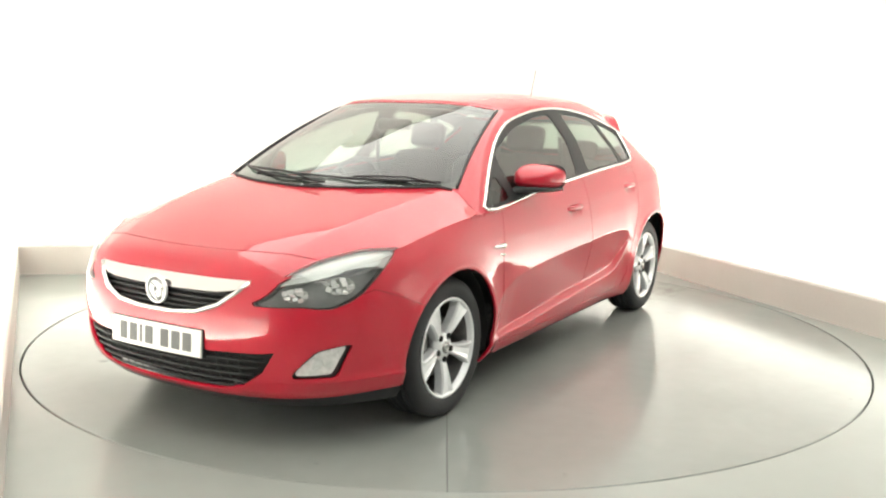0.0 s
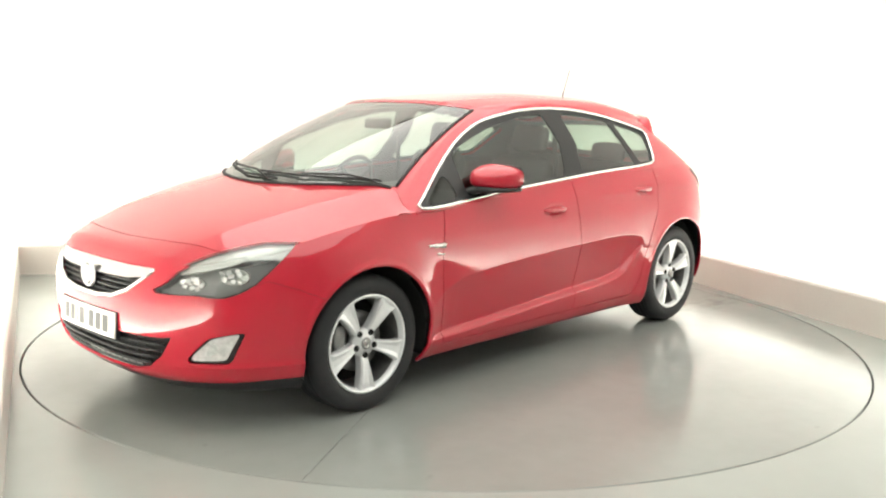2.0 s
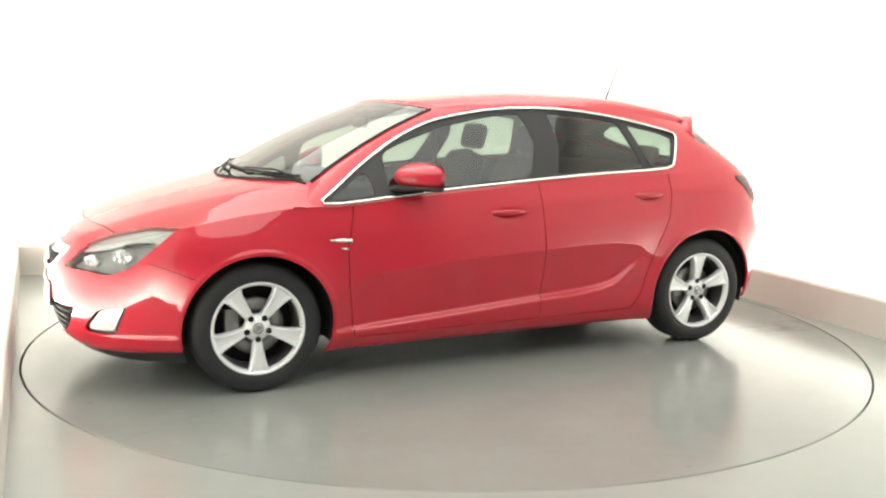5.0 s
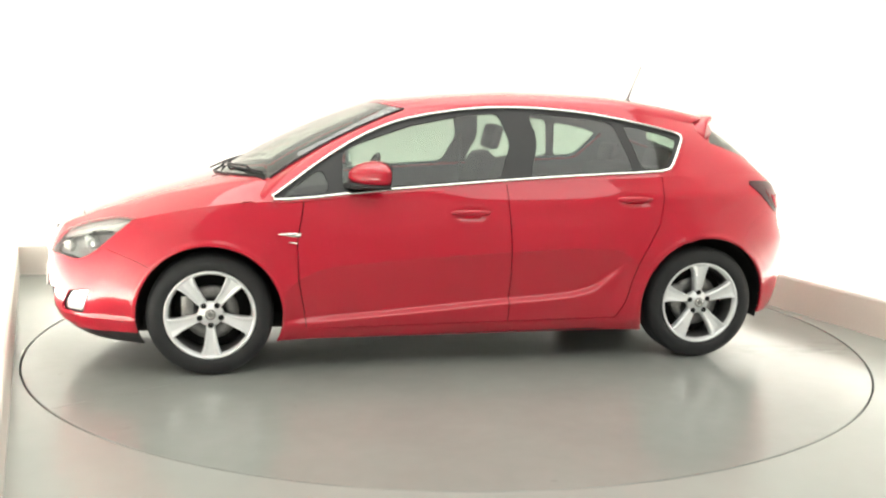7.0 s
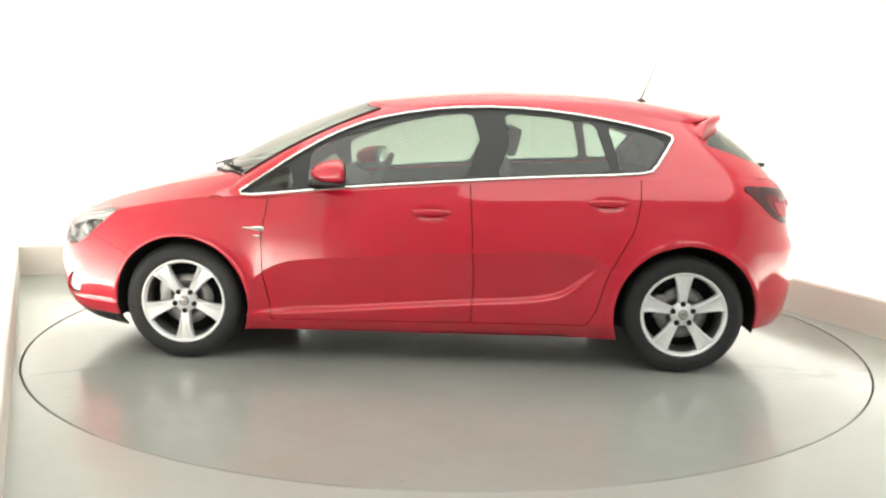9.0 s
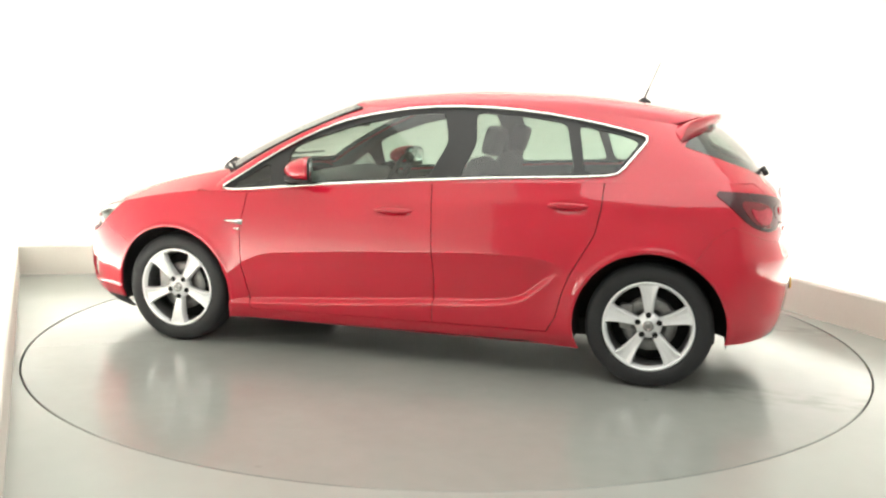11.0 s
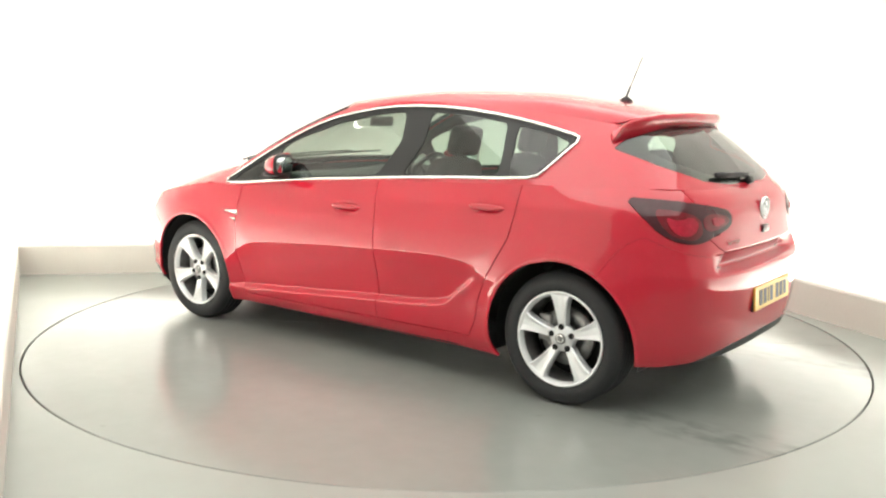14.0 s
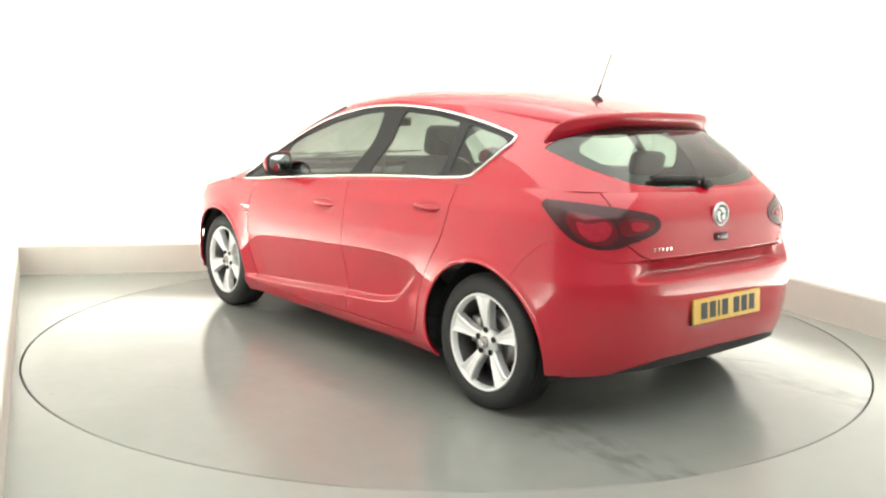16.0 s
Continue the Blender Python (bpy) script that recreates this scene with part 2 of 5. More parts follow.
class Sheet:
    """A triangle sheet with two surface coordinates for every vertex."""

    def __init__(self, V, T, U):
        self.V, self.T, self.U = V, T, U

    @staticmethod
    def grid(P, U):
        r, c = P.shape[:2]
        i = np.arange(r * c).reshape(r, c)
        a, b, d, e = i[:-1, :-1].ravel(), i[:-1, 1:].ravel(), i[1:, :-1].ravel(), i[1:, 1:].ravel()
        T = np.concatenate([np.stack([a, b, e], 1), np.stack([a, e, d], 1)])
        return Sheet(P.reshape(-1, 3), T, U.reshape(-1, U.shape[-1]))

    def keep(self, f):
        """What lies where f (a value for each vertex) is positive."""
        V, U = self.V, self.U
        pos = f > 0
        cnt = pos[self.T].sum(1)
        full = self.T[cnt == 3]
        nv, nu, nt, made = [], [], [], {}
        n0 = len(V)

        def cut(i, j):
            key = (i, j) if i < j else (j, i)
            if key not in made:
                t = f[key[0]] / (f[key[0]] - f[key[1]])
                made[key] = n0 + len(nv)
                nv.append(V[key[0]] + t * (V[key[1]] - V[key[0]]))
                nu.append(U[key[0]] + t * (U[key[1]] - U[key[0]]))
            return made[key]

        for tri in self.T[(cnt > 0) & (cnt < 3)]:
            poly = []
            for k in range(3):
                i, j = int(tri[k]), int(tri[(k + 1) % 3])
                if pos[i]:
                    poly.append(i)
                if pos[i] != pos[j]:
                    poly.append(cut(i, j))
            for k in range(1, len(poly) - 1):
                nt.append((poly[0], poly[k], poly[k + 1]))
        if nv:
            V, U = np.concatenate([V, nv]), np.concatenate([U, nu])
        T = np.concatenate([full, np.array(nt, int).reshape(-1, 3)])
        used = np.unique(T)
        back = np.zeros(len(V), int)
        back[used] = np.arange(len(used))
        return Sheet(V[used], back[T], U[used])

    def within(self, poly, cols, grow=0.0):
        X = np.concatenate([self.V, self.U], 1)
        return self.keep(inside(X[:, cols[0]], X[:, cols[1]], poly) + grow)

    def without(self, poly, cols, grow=0.0):
        X = np.concatenate([self.V, self.U], 1)
        return self.keep(-inside(X[:, cols[0]], X[:, cols[1]], poly) - grow)

    def normals(self):
        a, b, c = (self.V[self.T[:, k]] for k in range(3))
        n = np.cross(b - a, c - a)
        N = np.zeros_like(self.V)
        for k in range(3):
            np.add.at(N, self.T[:, k], n)
        return N / (np.linalg.norm(N, axis=1, keepdims=True) + 1e-12)

    def moved(self, d):
        return Sheet(self.V + self.normals() * d, self.T, self.U)

    def mirrored(self):
        return Sheet(self.V * np.array([1, -1, 1]), self.T[:, ::-1], self.U)

    def plus(self, other):
        return Sheet(np.concatenate([self.V, other.V]), np.concatenate([self.T, other.T + len(self.V)]), np.concatenate([self.U, other.U]))

    def rim(self):
        e = np.concatenate([self.T[:, [0, 1]], self.T[:, [1, 2]], self.T[:, [2, 0]]])
        s = np.sort(e, 1)
        _, inv, cnt = np.unique(s, axis=0, return_inverse=True, return_counts=True)
        return e[cnt[inv.ravel()] == 1]

    def solid(self, thick):
        """Vertices and faces of the sheet with edges turned inwards."""
        e = self.rim()
        N = self.normals()
        ids = np.unique(e)
        n = len(self.V)
        top = np.zeros(n, int)
        top[ids] = n + np.arange(len(ids))
        low = top + len(ids)
        V = np.concatenate([self.V, self.V[ids], self.V[ids] - N[ids] * thick])
        Q = [(top[a], low[a], low[b], top[b]) for a, b in e]
        return V, [tuple(t) for t in self.T] + Q

    def weld(self):
        key = np.round(self.V, 5)
        _, first, inv = np.unique(key, axis=0, return_index=True, return_inverse=True)
        T = inv.ravel()[self.T]
        ok = (T[:, 0] != T[:, 1]) & (T[:, 1] != T[:, 2]) & (T[:, 0] != T[:, 2])
        return Sheet(self.V[first], T[ok], self.U[first])

    def whole(self):
        """Both halves of the car in one sheet."""
        return self.plus(self.mirrored()).weld()

    def build(self, name, material, parent, label="", thick=0.012):
        V, F = self.solid(thick) if thick else (self.V, self.T)
        return part_data(name, V, F, material, parent, label)


# ---- the booth ----
def flat(name, pts, material, kind="structure", label="", thickness=0.1):
    bm = bmesh.new()
    vs = [bm.verts.new(p) for p in pts]
    f = bm.faces.new(vs)
    r = bmesh.ops.extrude_face_region(bm, geom=[f])
    nrm = f.normal.copy() if f.normal.length else Vector((0, 0, 1))
    f.normal_update()
    nrm = f.normal.copy()
    bmesh.ops.translate(bm, verts=[v for v in r["geom"] if isinstance(v, bmesh.types.BMVert)], vec=-nrm * thickness)
    bmesh.ops.recalc_face_normals(bm, faces=bm.faces[:])
    return tagged(finish(bm, name, material, smooth=False), label, name.split("_")[0], kind=kind)


TABLE_R = 2.442


def lathe_z(profile, steps):
    bm = lathe([(r, z) for r, z in profile], steps)
    bm.transform(Matrix(((1, 0, 0, 0), (0, 0, -1, 0), (0, 1, 0, 0), (0, 0, 0, 1))))
    bmesh.ops.recalc_face_normals(bm, faces=bm.faces[:])
    return bm


def booth():
    up = Vector((0, 0, CEILING))
    FRONT_L = CORNER_L + SIDE_L * 9.2
    FRONT_R = CORNER_R + SIDE * 9.2
    # floor sheet with a round hole for the turntable
    bm = bmesh.new()
    n = 200
    corners = [FRONT_L, FRONT_R, CORNER_R, CORNER_L]
    inner, outer = [], []
    turns = sorted([2 * math.pi * k / n for k in range(n)] + [math.atan2(c.y, c.x) % (2 * math.pi) for c in corners])
    n = len(turns)
    for a in turns:
        d = Vector((math.cos(a), math.sin(a), 0))
        inner.append(bm.verts.new(d * (TABLE_R + 0.009)))
        best = None
        for i in range(4):
            p, q = corners[i], corners[(i + 1) % 4]
            e = q - p
            den = d.x * e.y - d.y * e.x
            if abs(den) < 1e-9:
                continue
            s = (p.x * e.y - p.y * e.x) / den
            t = (p.x * d.y - p.y * d.x) / den
            if s > 0 and -1e-6 <= t <= 1 + 1e-6 and (best is None or s < best):
                best = s
        outer.append(bm.verts.new(d * best))
    low = [bm.verts.new(v.co - Vector((0, 0, 0.06))) for v in inner]
    for k in range(n):
        j = (k + 1) % n
        bm.faces.new((inner[k], outer[k], outer[j], inner[j]))
        bm.faces.new((low[k], inner[k], inner[j], low[j]))
    bmesh.ops.recalc_face_normals(bm, faces=bm.faces[:])
    floor = finish(bm, "floor", FLOOR, smooth=False)
    tagged(floor, "glossy grey painted booth floor round the turntable", "floor", kind="structure")
    pit = finish(lathe_z([(0.0001, -0.062), (2.6, -0.062)], 96), "turntable_pit", GAP, smooth=False)
    tagged(pit, "shallow pit under the turntable, near-black for the gap's shade", "floor", kind="structure")

    def wall(name, p, q, label, material=None):
        out = Vector((q.y - p.y, p.x - q.x, 0)).normalized()
        bm = bmesh.new()
        low = Vector((0, 0, -0.2))
        a = [p + low, q + low, q + up, p + up]
        fr = [bm.verts.new(v) for v in a]
        bk = [bm.verts.new(v + out * 0.12) for v in a]
        bm.faces.new(fr)
        bm.faces.new(bk[::-1])
        for i in range(4):
            j = (i + 1) % 4
            bm.faces.new((fr[i], bk[i], bk[j], fr[j]))
        bmesh.ops.recalc_face_normals(bm, faces=bm.faces[:])
        return tagged(finish(bm, name, material or WALL, smooth=False), label, "wall", kind="structure")

    def skirting(name, p, q):
        inw = Vector((p.y - q.y, q.x - p.x, 0)).normalized() * -1
        c = Vector((0, 0, 0))
        if (c - p).dot(inw) < 0:
            inw = -inw
        d = (q - p).normalized()
        prof = [(-0.05, -0.19), (0.0, -0.002), (0.0, 0.225), (-0.007, 0.238), (-0.02, 0.245), (-0.05, 0.245)]
        bm = bmesh.new()
        r0 = [bm.verts.new(p + inw * a + Vector((0, 0, z))) for a, z in prof]
        r1 = [bm.verts.new(q + inw * a + Vector((0, 0, z))) for a, z in prof]
        for i in range(len(prof)):
            j = (i + 1) % len(prof)
            bm.faces.new((r0[i], r0[j], r1[j], r1[i]))
        bm.faces.new(r0)
        bm.faces.new(r1[::-1])
        bmesh.ops.recalc_face_normals(bm, faces=bm.faces[:])
        return tagged(finish(bm, name, SKIRT, smooth=False), "cream painted plinth along the foot of the white wall", "plinth", kind="structure")

    nb = Vector((-BACK_R.y, BACK_R.x, 0)) * COVE
    ns = Vector((-SIDE.y, SIDE.x, 0)) * COVE
    nl = Vector((SIDE_L.y, -SIDE_L.x, 0)) * COVE
    bl, br = CORNER_L + nb + nl, CORNER_R + nb + ns
    wall("wall_back", br, bl, "seamless white booth wall, brightly lit from its foot")
    wall("wall_side", br + SIDE * 9.5, br, "seamless white booth wall beside the turntable")
    wall("wall_left", bl, bl + SIDE_L * 5.9, "plain white booth wall, brightly lit from its foot")
    wall("wall_left_unseen", bl + SIDE_L * 5.9, bl + SIDE_L * 9.5, "unseen grey panel beside the camera, added for dim reflections", DIM_PANEL)
    wall("wall_front", bl + SIDE_L * 9.5, br + SIDE * 9.5, "unseen grey wall closing the booth, added for dim reflections", DIM_PANEL)
    corners = [bl + SIDE_L * 9.5, br + SIDE * 9.5, br, bl]
    # white trough under the cove lamps
    bm = bmesh.new()
    bm.faces.new([bm.verts.new(Vector((c.x, c.y, -0.2))) for c in corners])
    tagged(finish(bm, "cove_floor", WALL, smooth=False), "white painted trough floor under the wall lights", "floor", kind="structure")
    skirting("trim_back", CORNER_L, CORNER_R)
    skirting("trim_left", CORNER_L, CORNER_L + SIDE_L * 5.8)
    skirting("trim_side", CORNER_R, CORNER_R + SIDE * 6.0)
    # unseen ceiling, added to close the booth and bounce its light
    bm = bmesh.new()
    for z in (CEILING, CEILING + 0.1):
        vs = [bm.verts.new(Vector((c.x, c.y, z))) for c in corners]
        bm.faces.new(vs if z == CEILING else vs[::-1])
    tagged(finish(bm, "ceiling", CEIL, smooth=False), "plain white ceiling, unseen, added to close the booth", "ceiling", kind="structure")


booth()


def deck_material():
    """Painted steel with faint blotches and dirty tyre tracks where cars drive on."""
    m = mat("grey_painted_steel_deck", (0.275, 0.288, 0.27), 0.18, noise_scale=1.6, vary=0.07, rough_vary=0.07, bump_scale=11)
    nt = m.node_tree
    bsdf = nt.nodes["Principled BSDF"]
    old = bsdf.inputs["Base Color"].links[0].from_socket
    tc = nt.nodes.new("ShaderNodeTexCoord")
    sep = nt.nodes.new("ShaderNodeSeparateXYZ")
    nt.links.new(tc.outputs["Object"], sep.inputs[0])

    def math_node(op, a, bb=None, c=None):
        n = nt.nodes.new("ShaderNodeMath")
        n.operation = op
        for k, v in enumerate((a, bb, c)):
            if v is None:
                continue
            if isinstance(v, (int, float)):
                n.inputs[k].default_value = v
            else:
                nt.links.new(v, n.inputs[k])
        return n.outputs[0]

    def ramp(v, lo, hi):
        n = nt.nodes.new("ShaderNodeMapRange")
        n.interpolation_type = "SMOOTHSTEP"
        n.inputs[1].default_value, n.inputs[2].default_value = lo, hi
        nt.links.new(v, n.inputs[0])
        return n.outputs[0]

    off = math_node("ABSOLUTE", math_node("SUBTRACT", math_node("ABSOLUTE", sep.outputs[1]), 0.76))
    track = math_node("MULTIPLY", math_node("SUBTRACT", 1.0, ramp(off, 0.04, 0.20)), math_node("SUBTRACT", 1.0, ramp(sep.outputs[0], -1.75, -1.35)))
    smear = nt.nodes.new("ShaderNodeTexNoise")
    smear.inputs["Scale"].default_value, smear.inputs["Detail"].default_value = 5.0, 5
    mp = nt.nodes.new("ShaderNodeMapping")
    mp.inputs["Scale"].default_value = (1.4, 2.6, 1)
    nt.links.new(tc.outputs["Object"], mp.inputs[0])
    nt.links.new(mp.outputs[0], smear.inputs["Vector"])
    track = math_node("MULTIPLY", track, ramp(smear.outputs[0], 0.38, 0.7))
    spots = nt.nodes.new("ShaderNodeTexNoise")
    spots.inputs["Scale"].default_value, spots.inputs["Detail"].default_value = 3.3, 3
    nt.links.new(tc.outputs["Object"], spots.inputs["Vector"])
    blot = ramp(spots.outputs[0], 0.69, 0.76)
    dirt = math_node("ADD", math_node("MULTIPLY", track, 0.3), math_node("MULTIPLY", blot, 0.35))
    keep = math_node("SUBTRACT", 1.0, dirt)
    mul = nt.nodes.new("ShaderNodeVectorMath")
    mul.operation = "SCALE"
    nt.links.new(old, mul.inputs[0])
    nt.links.new(keep, mul.inputs["Scale"])
    nt.links.new(mul.outputs[0], bsdf.inputs["Base Color"])
    return m


def build_turntable():
    root = tagged(new("turntable"), "round grey painted steel turntable flush with the floor", "turntable")
    deck = deck_material()
    # two half plates that meet in a fine seam
    for start in (31.0, 211.0):
        bm = bmesh.new()
        seam = 0.0011
        n = 100
        d = Vector((math.cos(radians(start)), math.sin(radians(start)), 0))
        s = Vector((-d.y, d.x, 0))
        arc = []
        for k in range(n + 1):
            a = math.pi * k / n
            p = (d * math.cos(a) + s * math.sin(a)) * (TABLE_R - 0.004)
            if p.dot(s) < seam:
                p = p + s * (seam - p.dot(s))
            arc.append(p)
        top = [bm.verts.new(p) for p in arc]
        f = bm.faces.new(top)
        lowv = [bm.verts.new(p * (TABLE_R / (TABLE_R - 0.004)) - Vector((0, 0, 0.004))) for p in arc]
        bot = [bm.verts.new(v.co - Vector((0, 0, 0.02))) for v in lowv]
        for ra, rb in ((top, lowv), (lowv, bot)):
            for k in range(len(ra)):
                j = (k + 1) % len(ra)
                bm.faces.new((ra[k], rb[k], rb[j], ra[j]))
        bmesh.ops.recalc_face_normals(bm, faces=bm.faces[:])
        part("deck_plate", bm, deck, root, smooth=False)
    part("seam_backing", lathe_z([(0.0001, -0.022), (TABLE_R - 0.003, -0.022), (TABLE_R - 0.003, -0.05), (0.0001, -0.05)], 160), GAP, root, "near-black plate under the deck, for the seam's shade", smooth=False)
    return root


turntable = build_turntable()


# ---- the car: its outer surface ----
# x forward, y to its left, z up; the origin lies on the ground between the axles
AXLE, HUB_Z, HUB_Y = 1.3425, 0.318, 0.86
ARCH_R, ARCH_RR, ARCH_Z = 0.362, 0.376, 0.318
NF, NR, XCF, XCR = 2.75, 3.7, 1.3, -1.2


def half_width(z):
    return spl(z, [0.15, 0.19, 0.25, 0.35, 0.5, 0.65, 0.75, 0.83, 0.9, 0.96, 1.06], [0.80, 0.835, 0.868, 0.886, 0.898, 0.903, 0.898, 0.885, 0.868, 0.850, 0.815])


def nose_x(z):
    return spl(z, [0.15, 0.19, 0.26, 0.36, 0.46, 0.55, 0.62, 0.68, 0.72, 0.8], [2.05, 2.13, 2.205, 2.235, 2.24, 2.235, 2.22, 2.19, 2.16, 2.06])


def tail_x(z):
    return spl(z, [0.15, 0.22, 0.32, 0.45, 0.58, 0.655, 0.70, 0.757, 0.83, 0.92, 1.0, 1.06], [-1.90, -1.955, -2.005, -2.03, -2.038, -2.033, -2.017, -1.995, -1.982, -1.972, -1.945, -1.895])


def plan(phi, z):
    """The outline at height z: phi 0 at the nose, 1 at the start of the side, 2 at its end, 3 at the tail."""
    b = half_width(z)
    out = np.zeros(np.broadcast(phi, z).shape + (2,))
    f, r = np.clip(phi, 0, 1) * np.pi / 2, np.clip(3 - phi, 0, 1) * np.pi / 2
    xf = XCF + (nose_x(z) - XCF) * np.cos(f) ** (2 / NF)
    yf = b * np.sin(f) ** (2 / NF)
    xr = XCR + (tail_x(z) - XCR) * np.cos(r) ** (2 / NR)
    yr = b * np.sin(r) ** (2 / NR)
    xm = XCF + (XCR - XCF) * (phi - 1)
    out[..., 0] = np.where(phi <= 1, xf, np.where(phi >= 2, xr, xm))
    out[..., 1] = np.where(phi <= 1, yf, np.where(phi >= 2, yr, b))
    return out


def belt(x):
    """Height of the top edge of the lower body: bonnet edge, then the foot of the windows, then the tail."""
    return spl(x, [2.3, 2.2, 2.1, 1.9, 1.7, 1.5, 1.34, 1.15, 1.04, 0.5, -0.2, -0.8, -1.3, -1.56, -1.9],
               [0.70, 0.70, 0.712, 0.76, 0.805, 0.846, 0.872, 0.893, 0.897, 0.932, 0.985, 1.013, 1.03, 1.04, 1.035])


def sculpt(x, y, z):
    """Side creases, arch lips and the scooped lower doors: how far the surface moves outwards."""
    d = np.zeros_like(x)
    top = spl(x, [-1.2, -0.9, -0.86, -0.75, -0.6, -0.2, 0.5, 0.75, 0.87, 1.0, 1.3], [0.56, 0.585, 0.615, 0.636, 0.643, 0.628, 0.585, 0.56, 0.515, 0.43, 0.40])
    bot = spl(x, [-1.2, -0.9, -0.86, -0.8, -0.68, -0.5, -0.18, 0.57, 1.3], [0.56, 0.585, 0.56, 0.515, 0.428, 0.396, 0.374, 0.315, 0.27])
    h = np.maximum(top - bot, 0.02)
    t = (top - z) / h
    fade = np.clip((x + 0.95) / 0.14, 0, 1) * np.clip((1.12 - x) / 0.4, 0, 1)
    fade = fade * fade * (3 - 2 * fade)
    depth = 0.046 * fade * np.clip(h / 0.2, 0, 1)
    back = np.clip((bot - z) / 0.035, 0, 1)
    back = back * back * (3 - 2 * back)
    d -= depth * np.where(t <= 0, 0, np.where(t <= 1, np.clip(t, 0, 1) ** 0.85, 1 - 0.8 * back))
    # the door swells gently down to the sharp upper edge of the scoop
    d += 0.012 * np.clip((x + 1.1) / 0.3, 0, 1) * np.clip((1.05 - x) / 0.25, 0, 1) * np.where(z > top, np.exp(-np.maximum(z - top, 0) / 0.13), 1.0 - 0.5 * np.clip(t - 1, 0, 1))
    # shoulder crease towards the tail lamp
    cz = spl(x, [-1.7, -1.2, -0.6, 0.2], [0.94, 0.925, 0.90, 0.87])
    cf = np.clip((0.3 - x) / 0.8, 0, 1) * np.clip((x + 1.8) / 0.3, 0, 1)
    d += 0.006 * cf * np.exp(-((z - cz) / 0.05) ** 2)
    # rounded crown of the front wings
    crown = np.clip((1.78 - x) / 0.2, 0, 1) * np.clip((x - 1.18) / 0.25, 0, 1)
    d -= 0.026 * crown * np.clip((z - belt(x) + 0.11) / 0.11, 0, 1) ** 2.2
    fin = np.clip((x - 1.6) / 0.15, 0, 1) * np.clip((y - 0.45) / 0.2, 0, 1)
    d += 0.014 * fin * np.where(z > 0.30, np.exp(-np.abs(z - 0.30) / 0.02), np.exp(-np.abs(z - 0.30) / 0.06))
    for hx, hz in ((0.0, 0.828), (-0.93, 0.893)):
        d -= 0.012 * np.exp(-(((x - hx) / 0.075) ** 4) - ((z - hz) / 0.026) ** 2)
    for ax, ar in ((AXLE, ARCH_R), (-AXLE, ARCH_RR)):
        r = np.hypot(x - ax, z - ARCH_Z)
        d += 0.018 * np.exp(-((r - ar) / np.where(r > ar, 0.085, 0.045)) ** 2) * (np.abs(y) > 0.6)
        # narrow rolled lip along the arch
        d += 0.006 * np.exp(-((r - ar - 0.012) / 0.014) ** 2) * (np.abs(y) > 0.6)
    return d


def lower_body():
    phi = np.concatenate([np.linspace(0, 1, 80)[:-1], np.linspace(1, 2, 190)[:-1], np.linspace(2, 3, 76)])
    v = np.linspace(0, 1, 140)
    PH, VV = np.meshgrid(phi, v, indexing="ij")
    Z = np.full_like(PH, 0.6)
    for _ in range(6):
        x = plan(PH, belt(plan(PH, Z)[..., 0]) if _ else Z)[..., 0]
        # the top edge is found on the outline at its own height
        zt = belt(x[:, -1])
        Z = 0.15 + (zt[:, None] - 0.15) * VV
        Ztop = np.repeat(zt[:, None], PH.shape[1], 1)
        x = plan(PH, Ztop)[..., 0]
    XY = plan(PH, Z)
    X, Y = XY[..., 0], XY[..., 1]
    dy = sculpt(X, Y, Z) * np.clip((Y - 0.3) / 0.4, 0, 1)
    # ledge under the tailgate, fading out towards the corners
    ledge = np.interp(Z, [0.662, 0.684, 0.745, 0.757], [0, 0.088, 0.034, 0]) * (X < -1.5) * np.clip((0.60 - Y) / 0.16, 0, 1)
    # the shoulder rounds inwards towards the rear pillars
    sh = 0.032 * np.clip((Z - 0.90) / 0.14, 0, 1.1) ** 2 * np.clip((-0.95 - X) / 0.4, 0, 1)
    turn = np.clip(PH - 2, 0, 1) * np.pi / 2
    X, Y = X + sh * np.sin(turn), np.maximum(Y - sh * np.cos(turn), 0)
    P = np.stack([X + ledge, Y + dy, Z], -1)
    P[0, :, 1] = 0.0
    P[-1, :, 1] = 0.0
    # third coordinate: runs round the tail's corner
    return P, np.stack([PH, VV, -P[..., 0] - P[..., 1]], -1)


LOW, LOW_U = lower_body()
EDGE = LOW[:, -1]                                  # the top edge, nose to tail
NOSE_TOP = EDGE[0]


def edge_at_x(x):
    """Point of the top edge on the side, for x."""
    k = np.argsort(EDGE[:, 0])
    return np.stack([np.interp(x, EDGE[k, 0], EDGE[k, i]) for i in range(3)], -1)


def edge_at_tail(y):
    """Point of the top edge round the tail, for y."""
    s = EDGE[LOW_U[:, 0, 0] >= 2.0][::-1]
    return np.stack([np.interp(y, s[:, 1], s[:, i]) for i in range(3)], -1)


